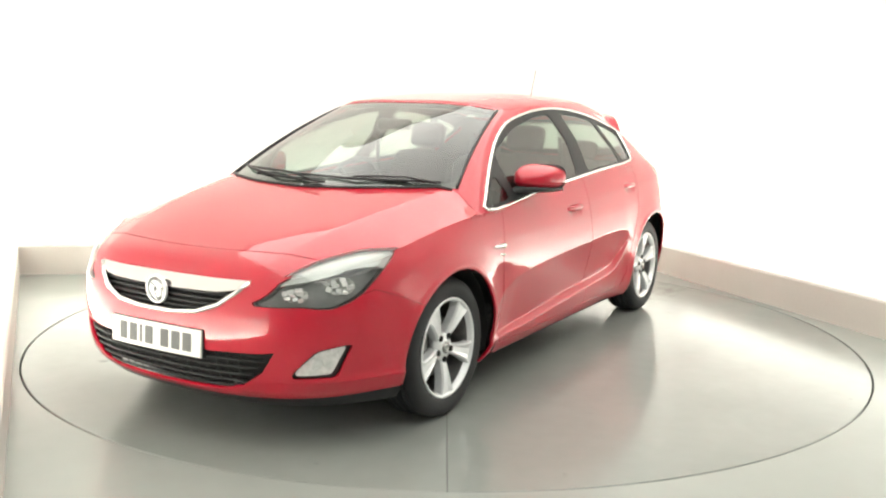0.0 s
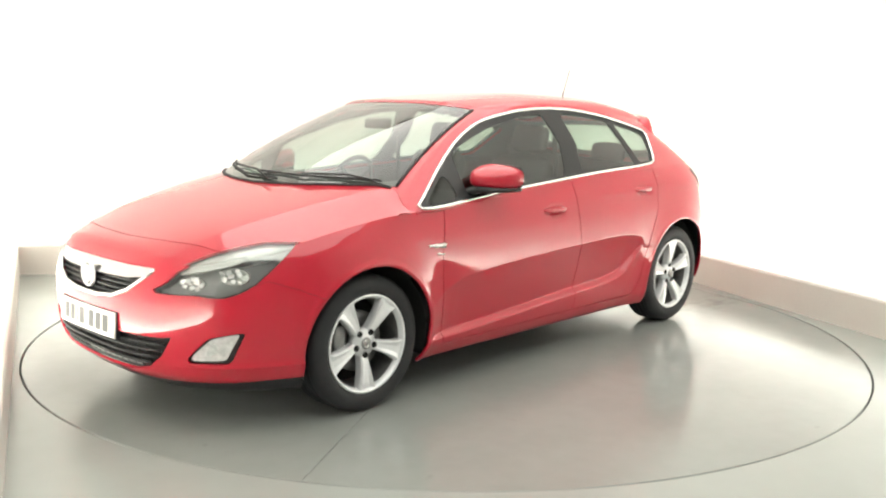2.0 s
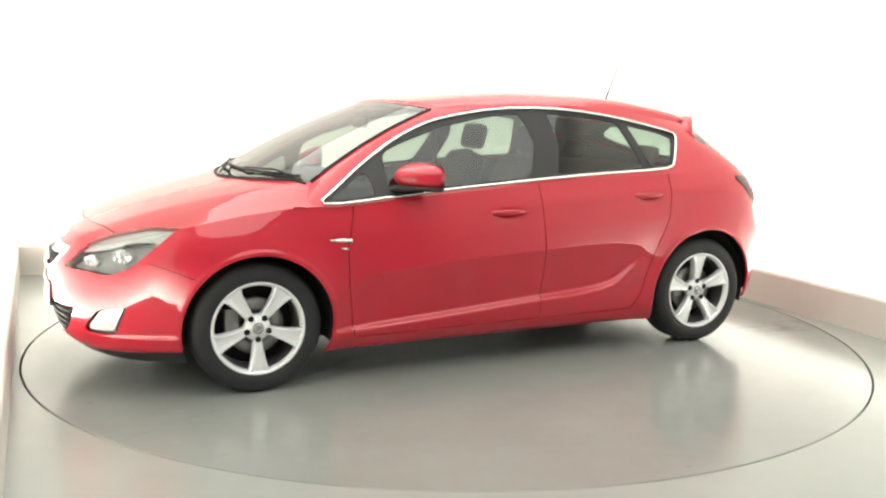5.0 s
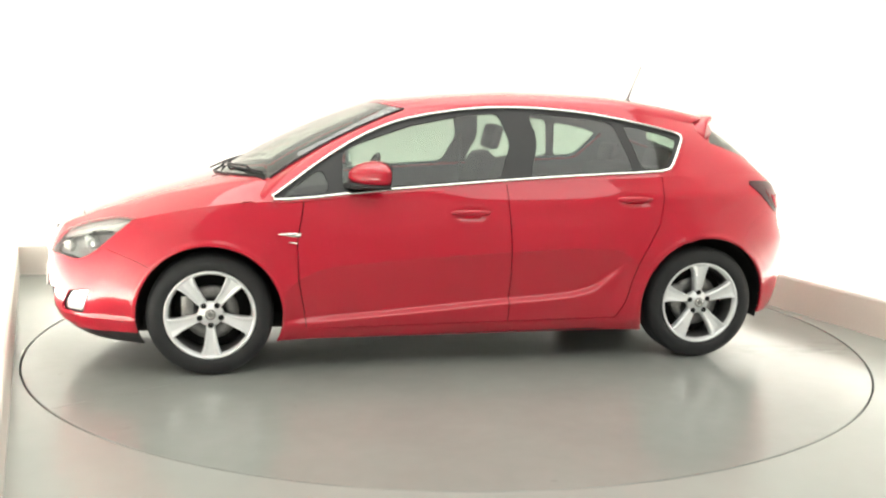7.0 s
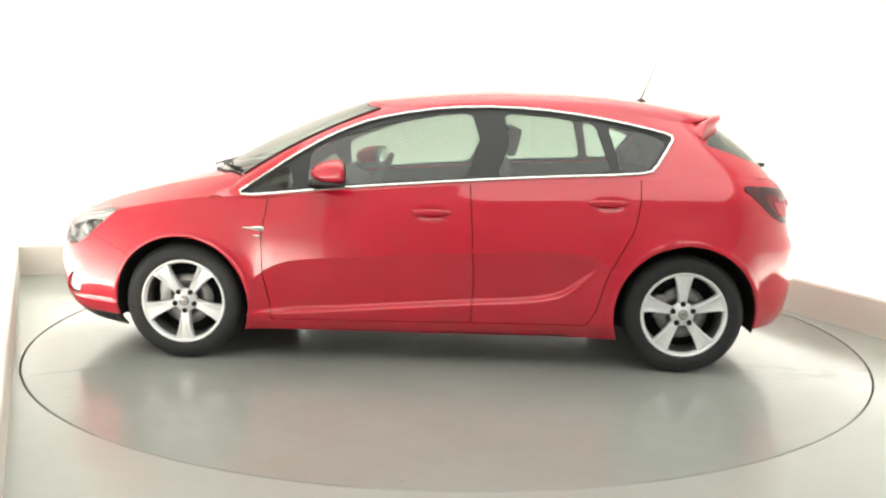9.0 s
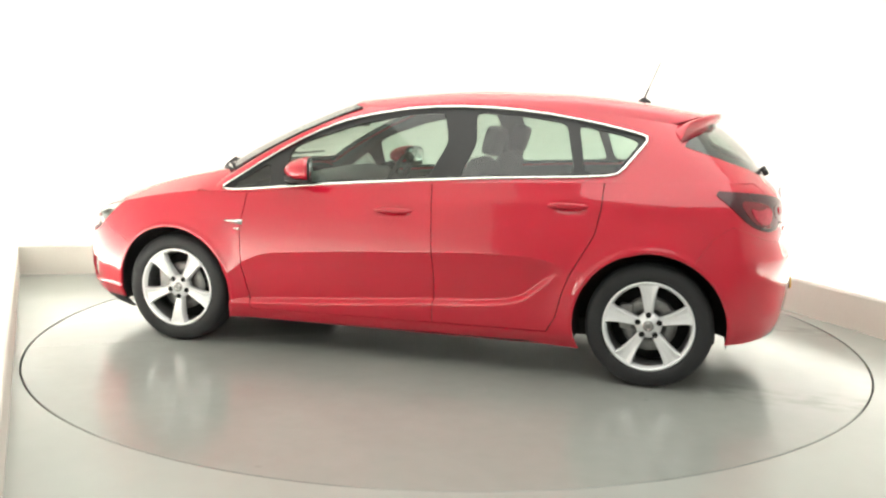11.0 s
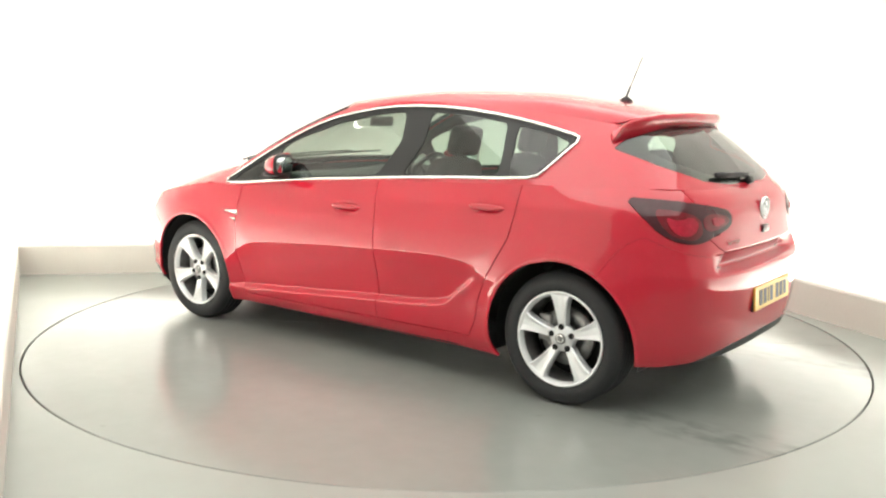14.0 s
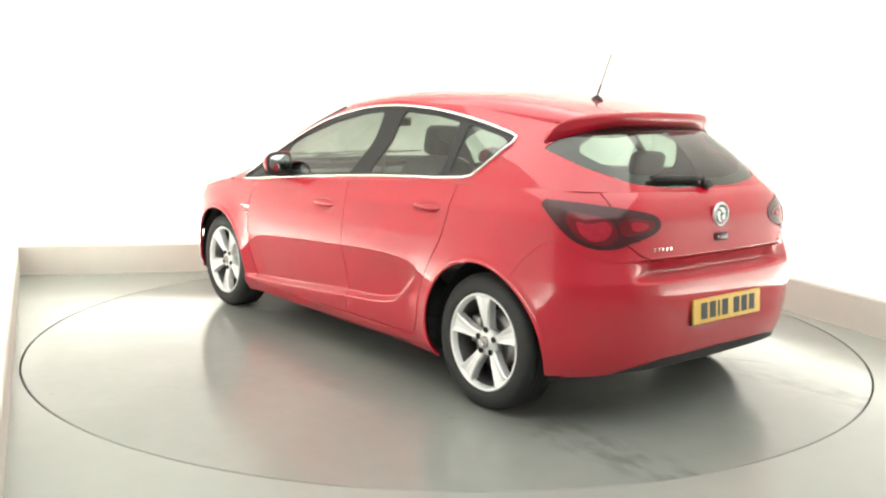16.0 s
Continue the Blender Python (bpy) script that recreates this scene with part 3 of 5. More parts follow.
def bonnet_z(x, y):
    zc = spl(x, [2.3, NOSE_TOP[0], 2.12, 2.0, 1.8, 1.5, 1.2, 1.05, 0.9], [0.70, NOSE_TOP[2], 0.755, 0.803, 0.872, 0.953, 1.023, 1.056, 1.09])
    e = edge_at_x(np.minimum(x, NOSE_TOP[0] - 1e-4))
    q = np.clip(np.abs(y) / np.maximum(e[..., 1], 1e-3), 0, 1)
    # a fold runs from the screen's corner to the grille's end; outside it the panel falls away faster
    q0 = np.clip(spl(x, [0.9, 1.1, 1.6, 2.1, 2.3], [0.72, 0.68, 0.57, 0.46, 0.44]) / np.maximum(e[..., 1], 1e-3), 0.3, 0.9)
    a = 0.7 * q0 ** 3
    f = np.where(q < q0, a * (q / q0) ** 3, a + (1 - a) * np.clip((q - q0) / (1 - q0), 0, 1) ** 1.15)
    return zc - (zc - e[..., 2]) * f


def glasshouse_rows():
    """Foot, waist and top of the windows and pillars, from the screen's middle round to the tailgate's middle."""
    foot = [(1.35, 0.0), (1.31, 0.28), (1.19, 0.54), (1.06, 0.70)]
    rows0 = [(x, y, float(bonnet_z(np.array(x), np.array(y)))) for x, y in foot]
    rows0 += [tuple(edge_at_x(x)) for x in (1.05, 0.5, -0.2, -0.8, -1.25)]
    rows0 += [tuple(edge_at_tail(y)) for y in (0.73, 0.56, 0.3, 0.0)]
    rows1 = [(0.91, 0, 1.230), (0.89, 0.25, 1.227), (0.815, 0.46, 1.220), (0.693, 0.61, 1.210), (0.62, 0.665, 1.205), (0.25, 0.70, 1.195), (-0.28, 0.713, 1.2), (-0.8, 0.705, 1.2),
             (-1.2, 0.675, 1.2), (-1.48, 0.63, 1.2), (-1.66, 0.50, 1.2), (-1.73, 0.26, 1.2), (-1.755, 0, 1.2)]
    rows2 = [(0.42, 0, 1.418), (0.405, 0.22, 1.416), (0.37, 0.41, 1.405), (0.28, 0.52, 1.385), (0.18, 0.56, 1.376), (-0.02, 0.575, 1.40), (-0.33, 0.572, 1.412), (-0.85, 0.558, 1.388),
             (-1.2, 0.535, 1.345), (-1.40, 0.505, 1.318), (-1.50, 0.43, 1.318), (-1.555, 0.24, 1.328), (-1.58, 0, 1.332)]
    return np.array(rows0), np.array(rows1), np.array(rows2)


G0, G1, G2 = glasshouse_rows()


def glass_point(u, v):
    a, b, c = cat(u, G0), cat(u, G1), cat(u, G2)
    v = v[..., None]
    return a * (2 * (v - 0.5) * (v - 1)) + b * (4 * v * (1 - v)) + c * (2 * v * (v - 0.5))


def glasshouse():
    u, v = np.linspace(0, 12, 260), np.linspace(0, 1, 44)
    UU, VV = np.meshgrid(u, v, indexing="ij")
    return glass_point(UU, VV), np.stack([UU, VV], -1)


def bonnet_sheet():
    n = int((EDGE[:, 0] > 1.05).sum())
    e = EDGE[:n]
    b = cat(np.clip(e[:, 1] / e[-1, 1], 0, 1) * 4.0, np.asarray(G0[:5]))
    w = np.linspace(0, 1, 46)
    P = e[:, None, :2] + (b[:, None, :2] - e[:, None, :2]) * w[None, :, None]
    z = bonnet_z(P[..., 0], P[..., 1])
    # meet the edges exactly
    z = z + (e[:, 2] - z[:, 0])[:, None] * (1 - w) ** 4 + (b[:, 2] - z[:, -1])[:, None] * w ** 4
    Q = np.concatenate([P, z[..., None]], -1)
    UV = np.stack(np.meshgrid(np.linspace(0, 1, n), w, indexing="ij"), -1)
    return Sheet.grid(Q, UV)


def roof_sheet():
    f, q = np.linspace(0, 1, 70), np.linspace(0, 1, 30)
    cx = G2[0, 0] + (G2[12, 0] - G2[0, 0]) * f
    centre = np.stack([cx, 0 * f, spl(cx, [0.42, 0.2, -0.05, -0.4, -0.8, -1.2, -1.58], [1.420, 1.442, 1.464, 1.482, 1.475, 1.434, 1.374])], -1)
    side = cat(4 + 5 * f, G2)
    left = cat(4 * q, G2)
    right = cat(12 - 3 * q, G2)
    F, Q = np.meshgrid(f, q, indexing="ij")
    Qz = Q ** 3.8
    F3, Q3 = F[..., None], np.stack([Q, Q, Qz], -1)
    A = (1 - Q3) * centre[:, None] + Q3 * side[:, None]
    B = (1 - F3) * left[None] + F3 * right[None]
    # corners
    C = (1 - F3) * ((1 - Q3) * left[0] + Q3 * left[-1]) + F3 * ((1 - Q3) * right[0] + Q3 * right[-1])
    return Sheet.grid(A + B - C, np.stack([F, Q], -1))


# outlines in the side view (x, z)
WINDOWS = rounded([(1.055, 0.902), (0.974, 0.955), (0.802, 1.08), (0.596, 1.207), (0.42, 1.283), (0.293, 1.322), (-0.017, 1.377), (-0.331, 1.389), (-0.646, 1.371), (-0.961, 1.324),
                   (-1.2, 1.272), (-1.295, 1.247), (-1.245, 1.185), (-1.165, 1.075), (-1.12, 1.05), (-0.623, 1.03), (-0.222, 1.004), (0.113, 0.979), (0.472, 0.952), (0.884, 0.908)], 2)
PANE_QUARTER_F = soft([(0.985, 0.925), (0.775, 1.065), (0.735, 0.945)], 0.03)
PANE_FRONT = soft([(0.67, 0.953), (0.665, 1.145), (0.575, 1.19), (0.293, 1.285), (-0.017, 1.345), (-0.195, 1.358), (-0.245, 1.2), (-0.165, 1.018), (0.1, 1.0)], 0.03)
PANE_REAR = soft([(-0.335, 1.03), (-0.40, 1.2), (-0.37, 1.362), (-0.646, 1.345), (-0.86, 1.315), (-0.91, 1.15), (-0.93, 1.06), (-0.62, 1.047)], 0.03)
PANE_QUARTER_R = soft([(-0.985, 1.065), (-0.955, 1.2), (-0.925, 1.305), (-1.15, 1.262), (-1.245, 1.23), (-1.17, 1.12), (-1.125, 1.07)], 0.03)
DOOR_FRONT = [(1.2, 1.6), (0.86, 1.0), (0.875, 0.86), (0.905, 0.7), (0.90, 0.5), (0.875, 0.35), (0.86, 0.235), (-0.215, 0.245), (-0.225, 0.5), (-0.21, 0.8), (-0.195, 1.0), (-0.19, 1.6)]
DOOR_REAR = [(-0.19, 1.6), (-0.195, 1.0), (-0.21, 0.8), (-0.225, 0.5), (-0.215, 0.245), (-0.83, 0.25), (-0.88, 0.34), (-0.905, 0.45), (-0.94, 0.55), (-1.0, 0.66), (-1.06, 0.77), (-1.085, 0.9), (-1.09, 1.05), (-1.1, 1.6)]
HEADLAMP = rounded([(2.175, 0.606), (2.135, 0.645), (2.085, 0.705), (1.9, 0.82), (1.69, 0.87), (1.70, 0.81), (1.78, 0.745), (1.833, 0.70), (1.90, 0.64), (1.982, 0.598), (2.03, 0.595), (2.079, 0.606), (2.13, 0.603)], 1)
HEADLAMP_TOP = [(2.12, 0.52), (2.05, 0.565), (1.954, 0.615), (1.80, 0.71), (1.69, 0.815), (1.69, 0.95), (2.3, 0.95), (2.3, 0.47)]
BUMPER_F = [(2.6, 0.0), (2.6, 0.95), (1.95, 0.95), (1.95, 0.63), (1.84, 0.66), (1.72, 0.615), (1.60, 0.56), (1.55, 0.4), (1.55, 0.0)]
BUMPER_R = [(-2.6, 0.0), (-2.6, 0.738), (-1.97, 0.738), (-1.88, 0.765), (-1.80, 0.80), (-1.72, 0.835), (-1.655, 0.80), (-1.60, 0.74), (-1.55, 0.66), (-1.53, 0.5), (-1.53, 0.0)]
# outlines in the front and rear view (y, z)
GRILLE = [(-0.6, 0.692), (0.0, 0.692), (0.30, 0.690), (0.43, 0.690), (0.385, 0.648), (0.32, 0.597), (0.22, 0.562), (0.1, 0.55), (-0.6, 0.55)]
GRILLE_LOW = [(-0.7, 0.40), (0.50, 0.418), (0.55, 0.425), (0.50, 0.34), (0.41, 0.275), (0.3, 0.25), (0.0, 0.238), (-0.7, 0.238)]
FOG = soft([(0.775, 0.452), (0.68, 0.430), (0.60, 0.335), (0.60, 0.313), (0.73, 0.316)], 0.015)
TAIL_LAMP = rounded([(0.80, 1.003), (1.0, 0.997), (1.169, 0.986), (1.40, 0.962), (1.515, 0.942), (1.55, 0.91), (1.535, 0.87), (1.40, 0.838), (1.275, 0.806), (1.13, 0.808), (1.0, 0.845), (0.9, 0.915)], 1)


def circle(cx, cy, r, n=72):
    return [(cx + r * math.cos(2 * math.pi * k / n), cy + r * math.sin(2 * math.pi * k / n)) for k in range(n)]


car = tagged(new("car"), "glossy red five-door hatchback with silver alloy wheels on the turntable", "car")


def both(sheet, name, material, label="", thick=0.012, mirror=True):
    obs = [sheet.build(name, material, car, label, thick)]
    if mirror:
        obs.append(sheet.mirrored().build(name, material, car, label, thick))
    return obs


def side_point(x, z, out=0.0):
    """A point of the pillars and windows' surface for side-view (x, z)."""
    u, v = 6.0, 0.5
    for _ in range(40):
        p = glass_point(np.array(u), np.array(v))
        pu = (glass_point(np.array(u + 1e-3), np.array(v)) - p) / 1e-3
        pv = (glass_point(np.array(u), np.array(v + 1e-3)) - p) / 1e-3
        M = np.array([[pu[0], pv[0]], [pu[2], pv[2]]])
        du, dv = np.linalg.solve(M, [x - p[0], z - p[2]])
        u, v = float(np.clip(u + np.clip(du, -1, 1), 2.5, 10)), float(np.clip(v + np.clip(dv, -0.3, 0.3), -0.1, 1.1))
    n = np.cross(pv, pu)
    n /= np.linalg.norm(n)
    if n[1] < 0:
        n = -n
    return p + n * out


def body_panels():
    low = Sheet.grid(LOW, LOW_U)
    if low.normals()[len(low.V) // 2][1] < 0:
        low.T = low.T[:, ::-1]
    side = low.without(circle(AXLE, ARCH_Z, ARCH_R), (0, 2)).without(circle(-AXLE, ARCH_Z, ARCH_RR), (0, 2))
    sx = side.V[:, 0]
    rise = 0.05 * np.clip((-1.5 - sx) / 0.2, 0, 1) + 0.025 * np.clip((-1.8 - sx) / 0.2, 0, 1)
    side = side.keep(side.V[:, 2] - np.where(np.abs(sx) < 1.0, 0.17, np.where(sx > 1, 0.168, 0.2 + rise)))
    gap = 0.0022
    front_door = side.within(DOOR_FRONT, (0, 2), -gap)
    rear_door = side.within(DOOR_REAR, (0, 2), -gap)
    rest = side.without(DOOR_FRONT, (0, 2), gap).without(DOOR_REAR, (0, 2), gap)
    bf = rest.within(BUMPER_F, (0, 2), -0.0008).without(FOG, (1, 2)).without(GRILLE_LOW, (1, 2)).without(GRILLE, (1, 2)).without(HEADLAMP, (0, 2), 0.002)
    wing = rest.without(BUMPER_F, (0, 2), 0.0008).without(HEADLAMP, (0, 2), 0.002).without(GRILLE, (1, 2))
    br = rest.within(BUMPER_R, (0, 2), -0.0005)
    sill = wing.keep(np.minimum(0.3 - wing.V[:, 2], 0.97 - np.abs(wing.V[:, 0])))
    both(sill, "sill", RED)
    wing = wing.keep(np.maximum(wing.V[:, 2] - 0.3, np.abs(wing.V[:, 0]) - 0.97))
    front = wing.keep(wing.V[:, 0] - 0.3)
    fender = front
    back = wing.without(BUMPER_R, (0, 2), 0.0005)
    back = back.keep(-0.3 - back.V[:, 0])
    back = back.keep(np.where(back.V[:, 0] < -1.3, -inside(back.U[:, 2], back.V[:, 2], TAIL_LAMP) - 0.002, 1.0))
    GATE = [(-3, 0.745), (0.45, 0.745), (0.53, 0.775), (0.60, 0.83), (0.63, 1.0), (0.62, 1.3), (-3, 1.3)]
    quarter_mask = np.where(back.V[:, 0] < -1.55, -inside(back.V[:, 1], back.V[:, 2], GATE) - gap, 1.0)
    quarter = back.keep(quarter_mask)
    gate = back.keep(np.where(back.V[:, 0] < -1.55, inside(back.V[:, 1], back.V[:, 2], GATE) - gap, -1.0))
    out = {}
    out["front_door"] = both(front_door, "front_door", RED)
    out["rear_door"] = both(rear_door, "rear_door", RED)
    both(fender, "front_wing", RED)
    both(quarter, "rear_quarter_panel", RED)
    # panels that cross the middle
    lip = bf.keep(spl(bf.V[:, 0], [1.5, 1.7, 2.0, 2.2], [0.238, 0.236, 0.224, 0.215]) - bf.V[:, 2])
    bf = bf.keep(bf.V[:, 2] - spl(bf.V[:, 0], [1.5, 1.7, 2.0, 2.2], [0.238, 0.236, 0.224, 0.215]))
    both(lip, "bumper_lip", DARK, "black plastic lower lip")
    DIFF = [(-0.7, 0.0), (0.74, 0.0), (0.68, 0.255), (0.56, 0.29), (0.4, 0.318), (-0.7, 0.332)]
    dif = br.keep(np.where(br.V[:, 0] < -1.7, inside(br.V[:, 1], br.V[:, 2], DIFF), -1.0))
    br = br.keep(np.where(br.V[:, 0] < -1.7, -inside(br.V[:, 1], br.V[:, 2], DIFF), 1.0))
    dif.whole().build("rear_lower_panel", DARK, car, "black plastic lower bumper panel")
    bf.whole().build("front_bumper", RED, car)
    br.whole().build("rear_bumper", RED, car)
    gate.whole().build("tailgate", RED, car)
    # near-black sheet behind the panels; its colour is the shade in their gaps
    inner = low.keep(low.V[:, 2] - 0.27).without(circle(AXLE, ARCH_Z, ARCH_R + 0.02), (0, 2)).without(circle(-AXLE, ARCH_Z, ARCH_RR + 0.02), (0, 2)).without(HEADLAMP, (0, 2)).moved(-0.03)
    inner.whole().build("inner_shell", UNDER, car, thick=0)
    bon = bonnet_sheet()
    if bon.normals()[:, 2].mean() < 0:
        bon.T = bon.T[:, ::-1]
    bon_all = bon
    bon = bon.without(HEADLAMP_TOP, (0, 1), 0.002)
    shut = 2.05 - 0.27 * bon.V[:, 1] ** 2 - bon.V[:, 0]
    lid = bon.keep(np.minimum(shut - 0.002, bon.U[:, 1] - 0.0004))
    strip = bon.keep(-shut - 0.002)
    lid.whole().build("bonnet", RED, car)
    strip.whole().build("bonnet_edge", RED, car)
    bin_ = bon.keep(np.minimum(bon.U[:, 1] - 0.01, 0.94 - bon.U[:, 0]))
    bin_ = Sheet(bin_.V - np.array([0, 0, 0.03]), bin_.T, bin_.U)
    bin_.whole().build("bonnet_liner", UNDER, car, thick=0)
    P, U = glasshouse()
    gh = Sheet.grid(P, U)
    if gh.normals()[len(gh.V) // 2][1] < 0:
        gh.T = gh.T[:, ::-1]
    roof = roof_sheet()
    if roof.normals()[:, 2].mean() < 0:
        roof.T = roof.T[:, ::-1]
    roof.whole().build("roof", RED, car)
    ceil = roof.moved(-0.035)
    ceil.whole().build("headlining", LINING, car, "pale grey cloth headlining", thick=0)
    SCREEN_UV = [(-1, 0.0), (2.85, 0.0), (3.12, 0.03), (3.16, 0.5), (3.1, 0.93), (2.9, 0.965), (-1, 0.97)]
    REAR_UV = [(13, 0.02), (11.2, 0.03), (10.4, 0.09), (9.6, 0.28), (8.95, 0.52), (9.0, 0.56), (9.5, 0.84), (10.0, 0.92), (13, 0.93)]
    frames = gh.without(WINDOWS, (0, 2)).without(SCREEN_UV, (3, 4)).without(REAR_UV, (3, 4))
    both(frames, "pillar_frame", RED)
    both(frames.moved(-0.03), "pillar_trim", TRIM, "charcoal cabin pillar trim", 0)
    seal = gh.within(WINDOWS, (0, 2)).keep(8.9 + 0 * 1 - gh.within(WINDOWS, (0, 2)).U[:, 0])
    panes = [("quarter_glass", PANE_QUARTER_F), ("front_door_glass", PANE_FRONT), ("rear_door_glass", PANE_REAR), ("rear_quarter_glass", PANE_QUARTER_R)]
    black = seal
    for _, poly in panes:
        black = black.without(poly, (0, 2))
    both(black.moved(-0.004), "window_frame", PIANO, "gloss black window frame")
    for nm, poly in panes:
        for ob in both(seal.within(poly, (0, 2), 0.002).moved(-0.007), nm, DIM_CABIN_GLASS if nm == "quarter_glass" else GLASS, thick=0.003):
            ob.visible_shadow = False
    ws = gh.within(SCREEN_UV, (3, 4))
    ws_in = [(-1, 0.06), (2.75, 0.06), (2.99, 0.09), (3.05, 0.5), (3.01, 0.91), (2.8, 0.94), (-1, 0.95)]
    frit = ws.without(ws_in, (3, 4)).moved(-0.009)
    frit.whole().build("windscreen_border", PIANO, car, "black printed border under the glass")
    ob = ws.moved(-0.002).whole().build("windscreen", SCREEN, car, "clear windscreen", thick=0.003)
    ob.visible_shadow = False
    rw = gh.within(REAR_UV, (3, 4))
    rw_in = [(13, 0.13), (11.2, 0.14), (10.6, 0.2), (9.95, 0.36), (9.65, 0.5), (9.75, 0.65), (10.2, 0.83), (13, 0.85)]
    rf = rw.without(rw_in, (3, 4)).moved(-0.009)
    rf.whole().build("rear_window_border", PIANO, car, "black printed border under the glass")
    ob = rw.moved(-0.002).whole().build("rear_window", REAR_GLASS, car, "tinted rear window", thick=0.003)
    ob.visible_shadow = False
    # lamp units: lens shell in place, dark housing behind
    hl = low.within(HEADLAMP, (0, 2))
    hl2 = bon_all.within(HEADLAMP_TOP, (0, 1))
    hl2.U = np.concatenate([hl2.U, np.zeros((len(hl2.V), 1))], 1)
    hl = hl.plus(hl2)
    for ob in both(hl.moved(0.002), "headlamp", LENS, "clear headlamp lens"):
        ob.visible_shadow = False
    both(hl.moved(-0.05), "headlamp_housing", LAMP_GREY, "dark grey headlamp housing")
    edge = spl(hl.V[:, 0], [1.69, 1.76, 1.86, 2.0, 2.12, 2.2], [0.70, 0.735, 0.752, 0.715, 0.685, 0.68])
    both(hl.keep(hl.V[:, 2] - edge).moved(-0.016), "headlamp_band", LAMP_BAND, "pale silver band inside the headlamp")
    tl = low.keep(np.where(low.V[:, 0] < -1.3, inside(low.U[:, 2], low.V[:, 2], TAIL_LAMP), -1.0))
    both(tl.moved(0.004), "tail_lamp", TAIL_DARK, "smoked red tail lamp")
    # grilles
    ahead = low.keep(low.V[:, 0] - 1.0)
    g = ahead.within(GRILLE, (1, 2)).moved(-0.035)
    g.whole().build("upper_grille", DARK, car, thick=0)
    g = ahead.within(GRILLE_LOW, (1, 2)).moved(-0.035)
    g.whole().build("lower_grille", DARK, car, thick=0)
    f = low.within(FOG, (1, 2)).keep(low.within(FOG, (1, 2)).V[:, 0] - 1.5).moved(-0.02)
    both(f, "fog_recess", DARK, "black fog lamp recess", thick=0)
    FOG_IN = soft([(0.762, 0.441), (0.685, 0.421), (0.610, 0.338), (0.612, 0.322), (0.718, 0.327)], 0.012)
    f = ahead.within(FOG_IN, (1, 2))
    f = f.keep(f.V[:, 0] - 1.5)
    both(f.moved(-0.016), "fog_lamp", LAMP_IN, "bright fog lamp", thick=0.01)
    # chrome strip round the side windows
    for s in (1, -1):
        pts = [side_point(a, b, 0.004) * np.array([1, s, 1]) for a, b in WINDOWS[::2]]
        part("window_trim", tube(pts, 0.0085, 6, True), CHROME, car, "bright chrome window surround")
    return out


PANELS = body_panels()


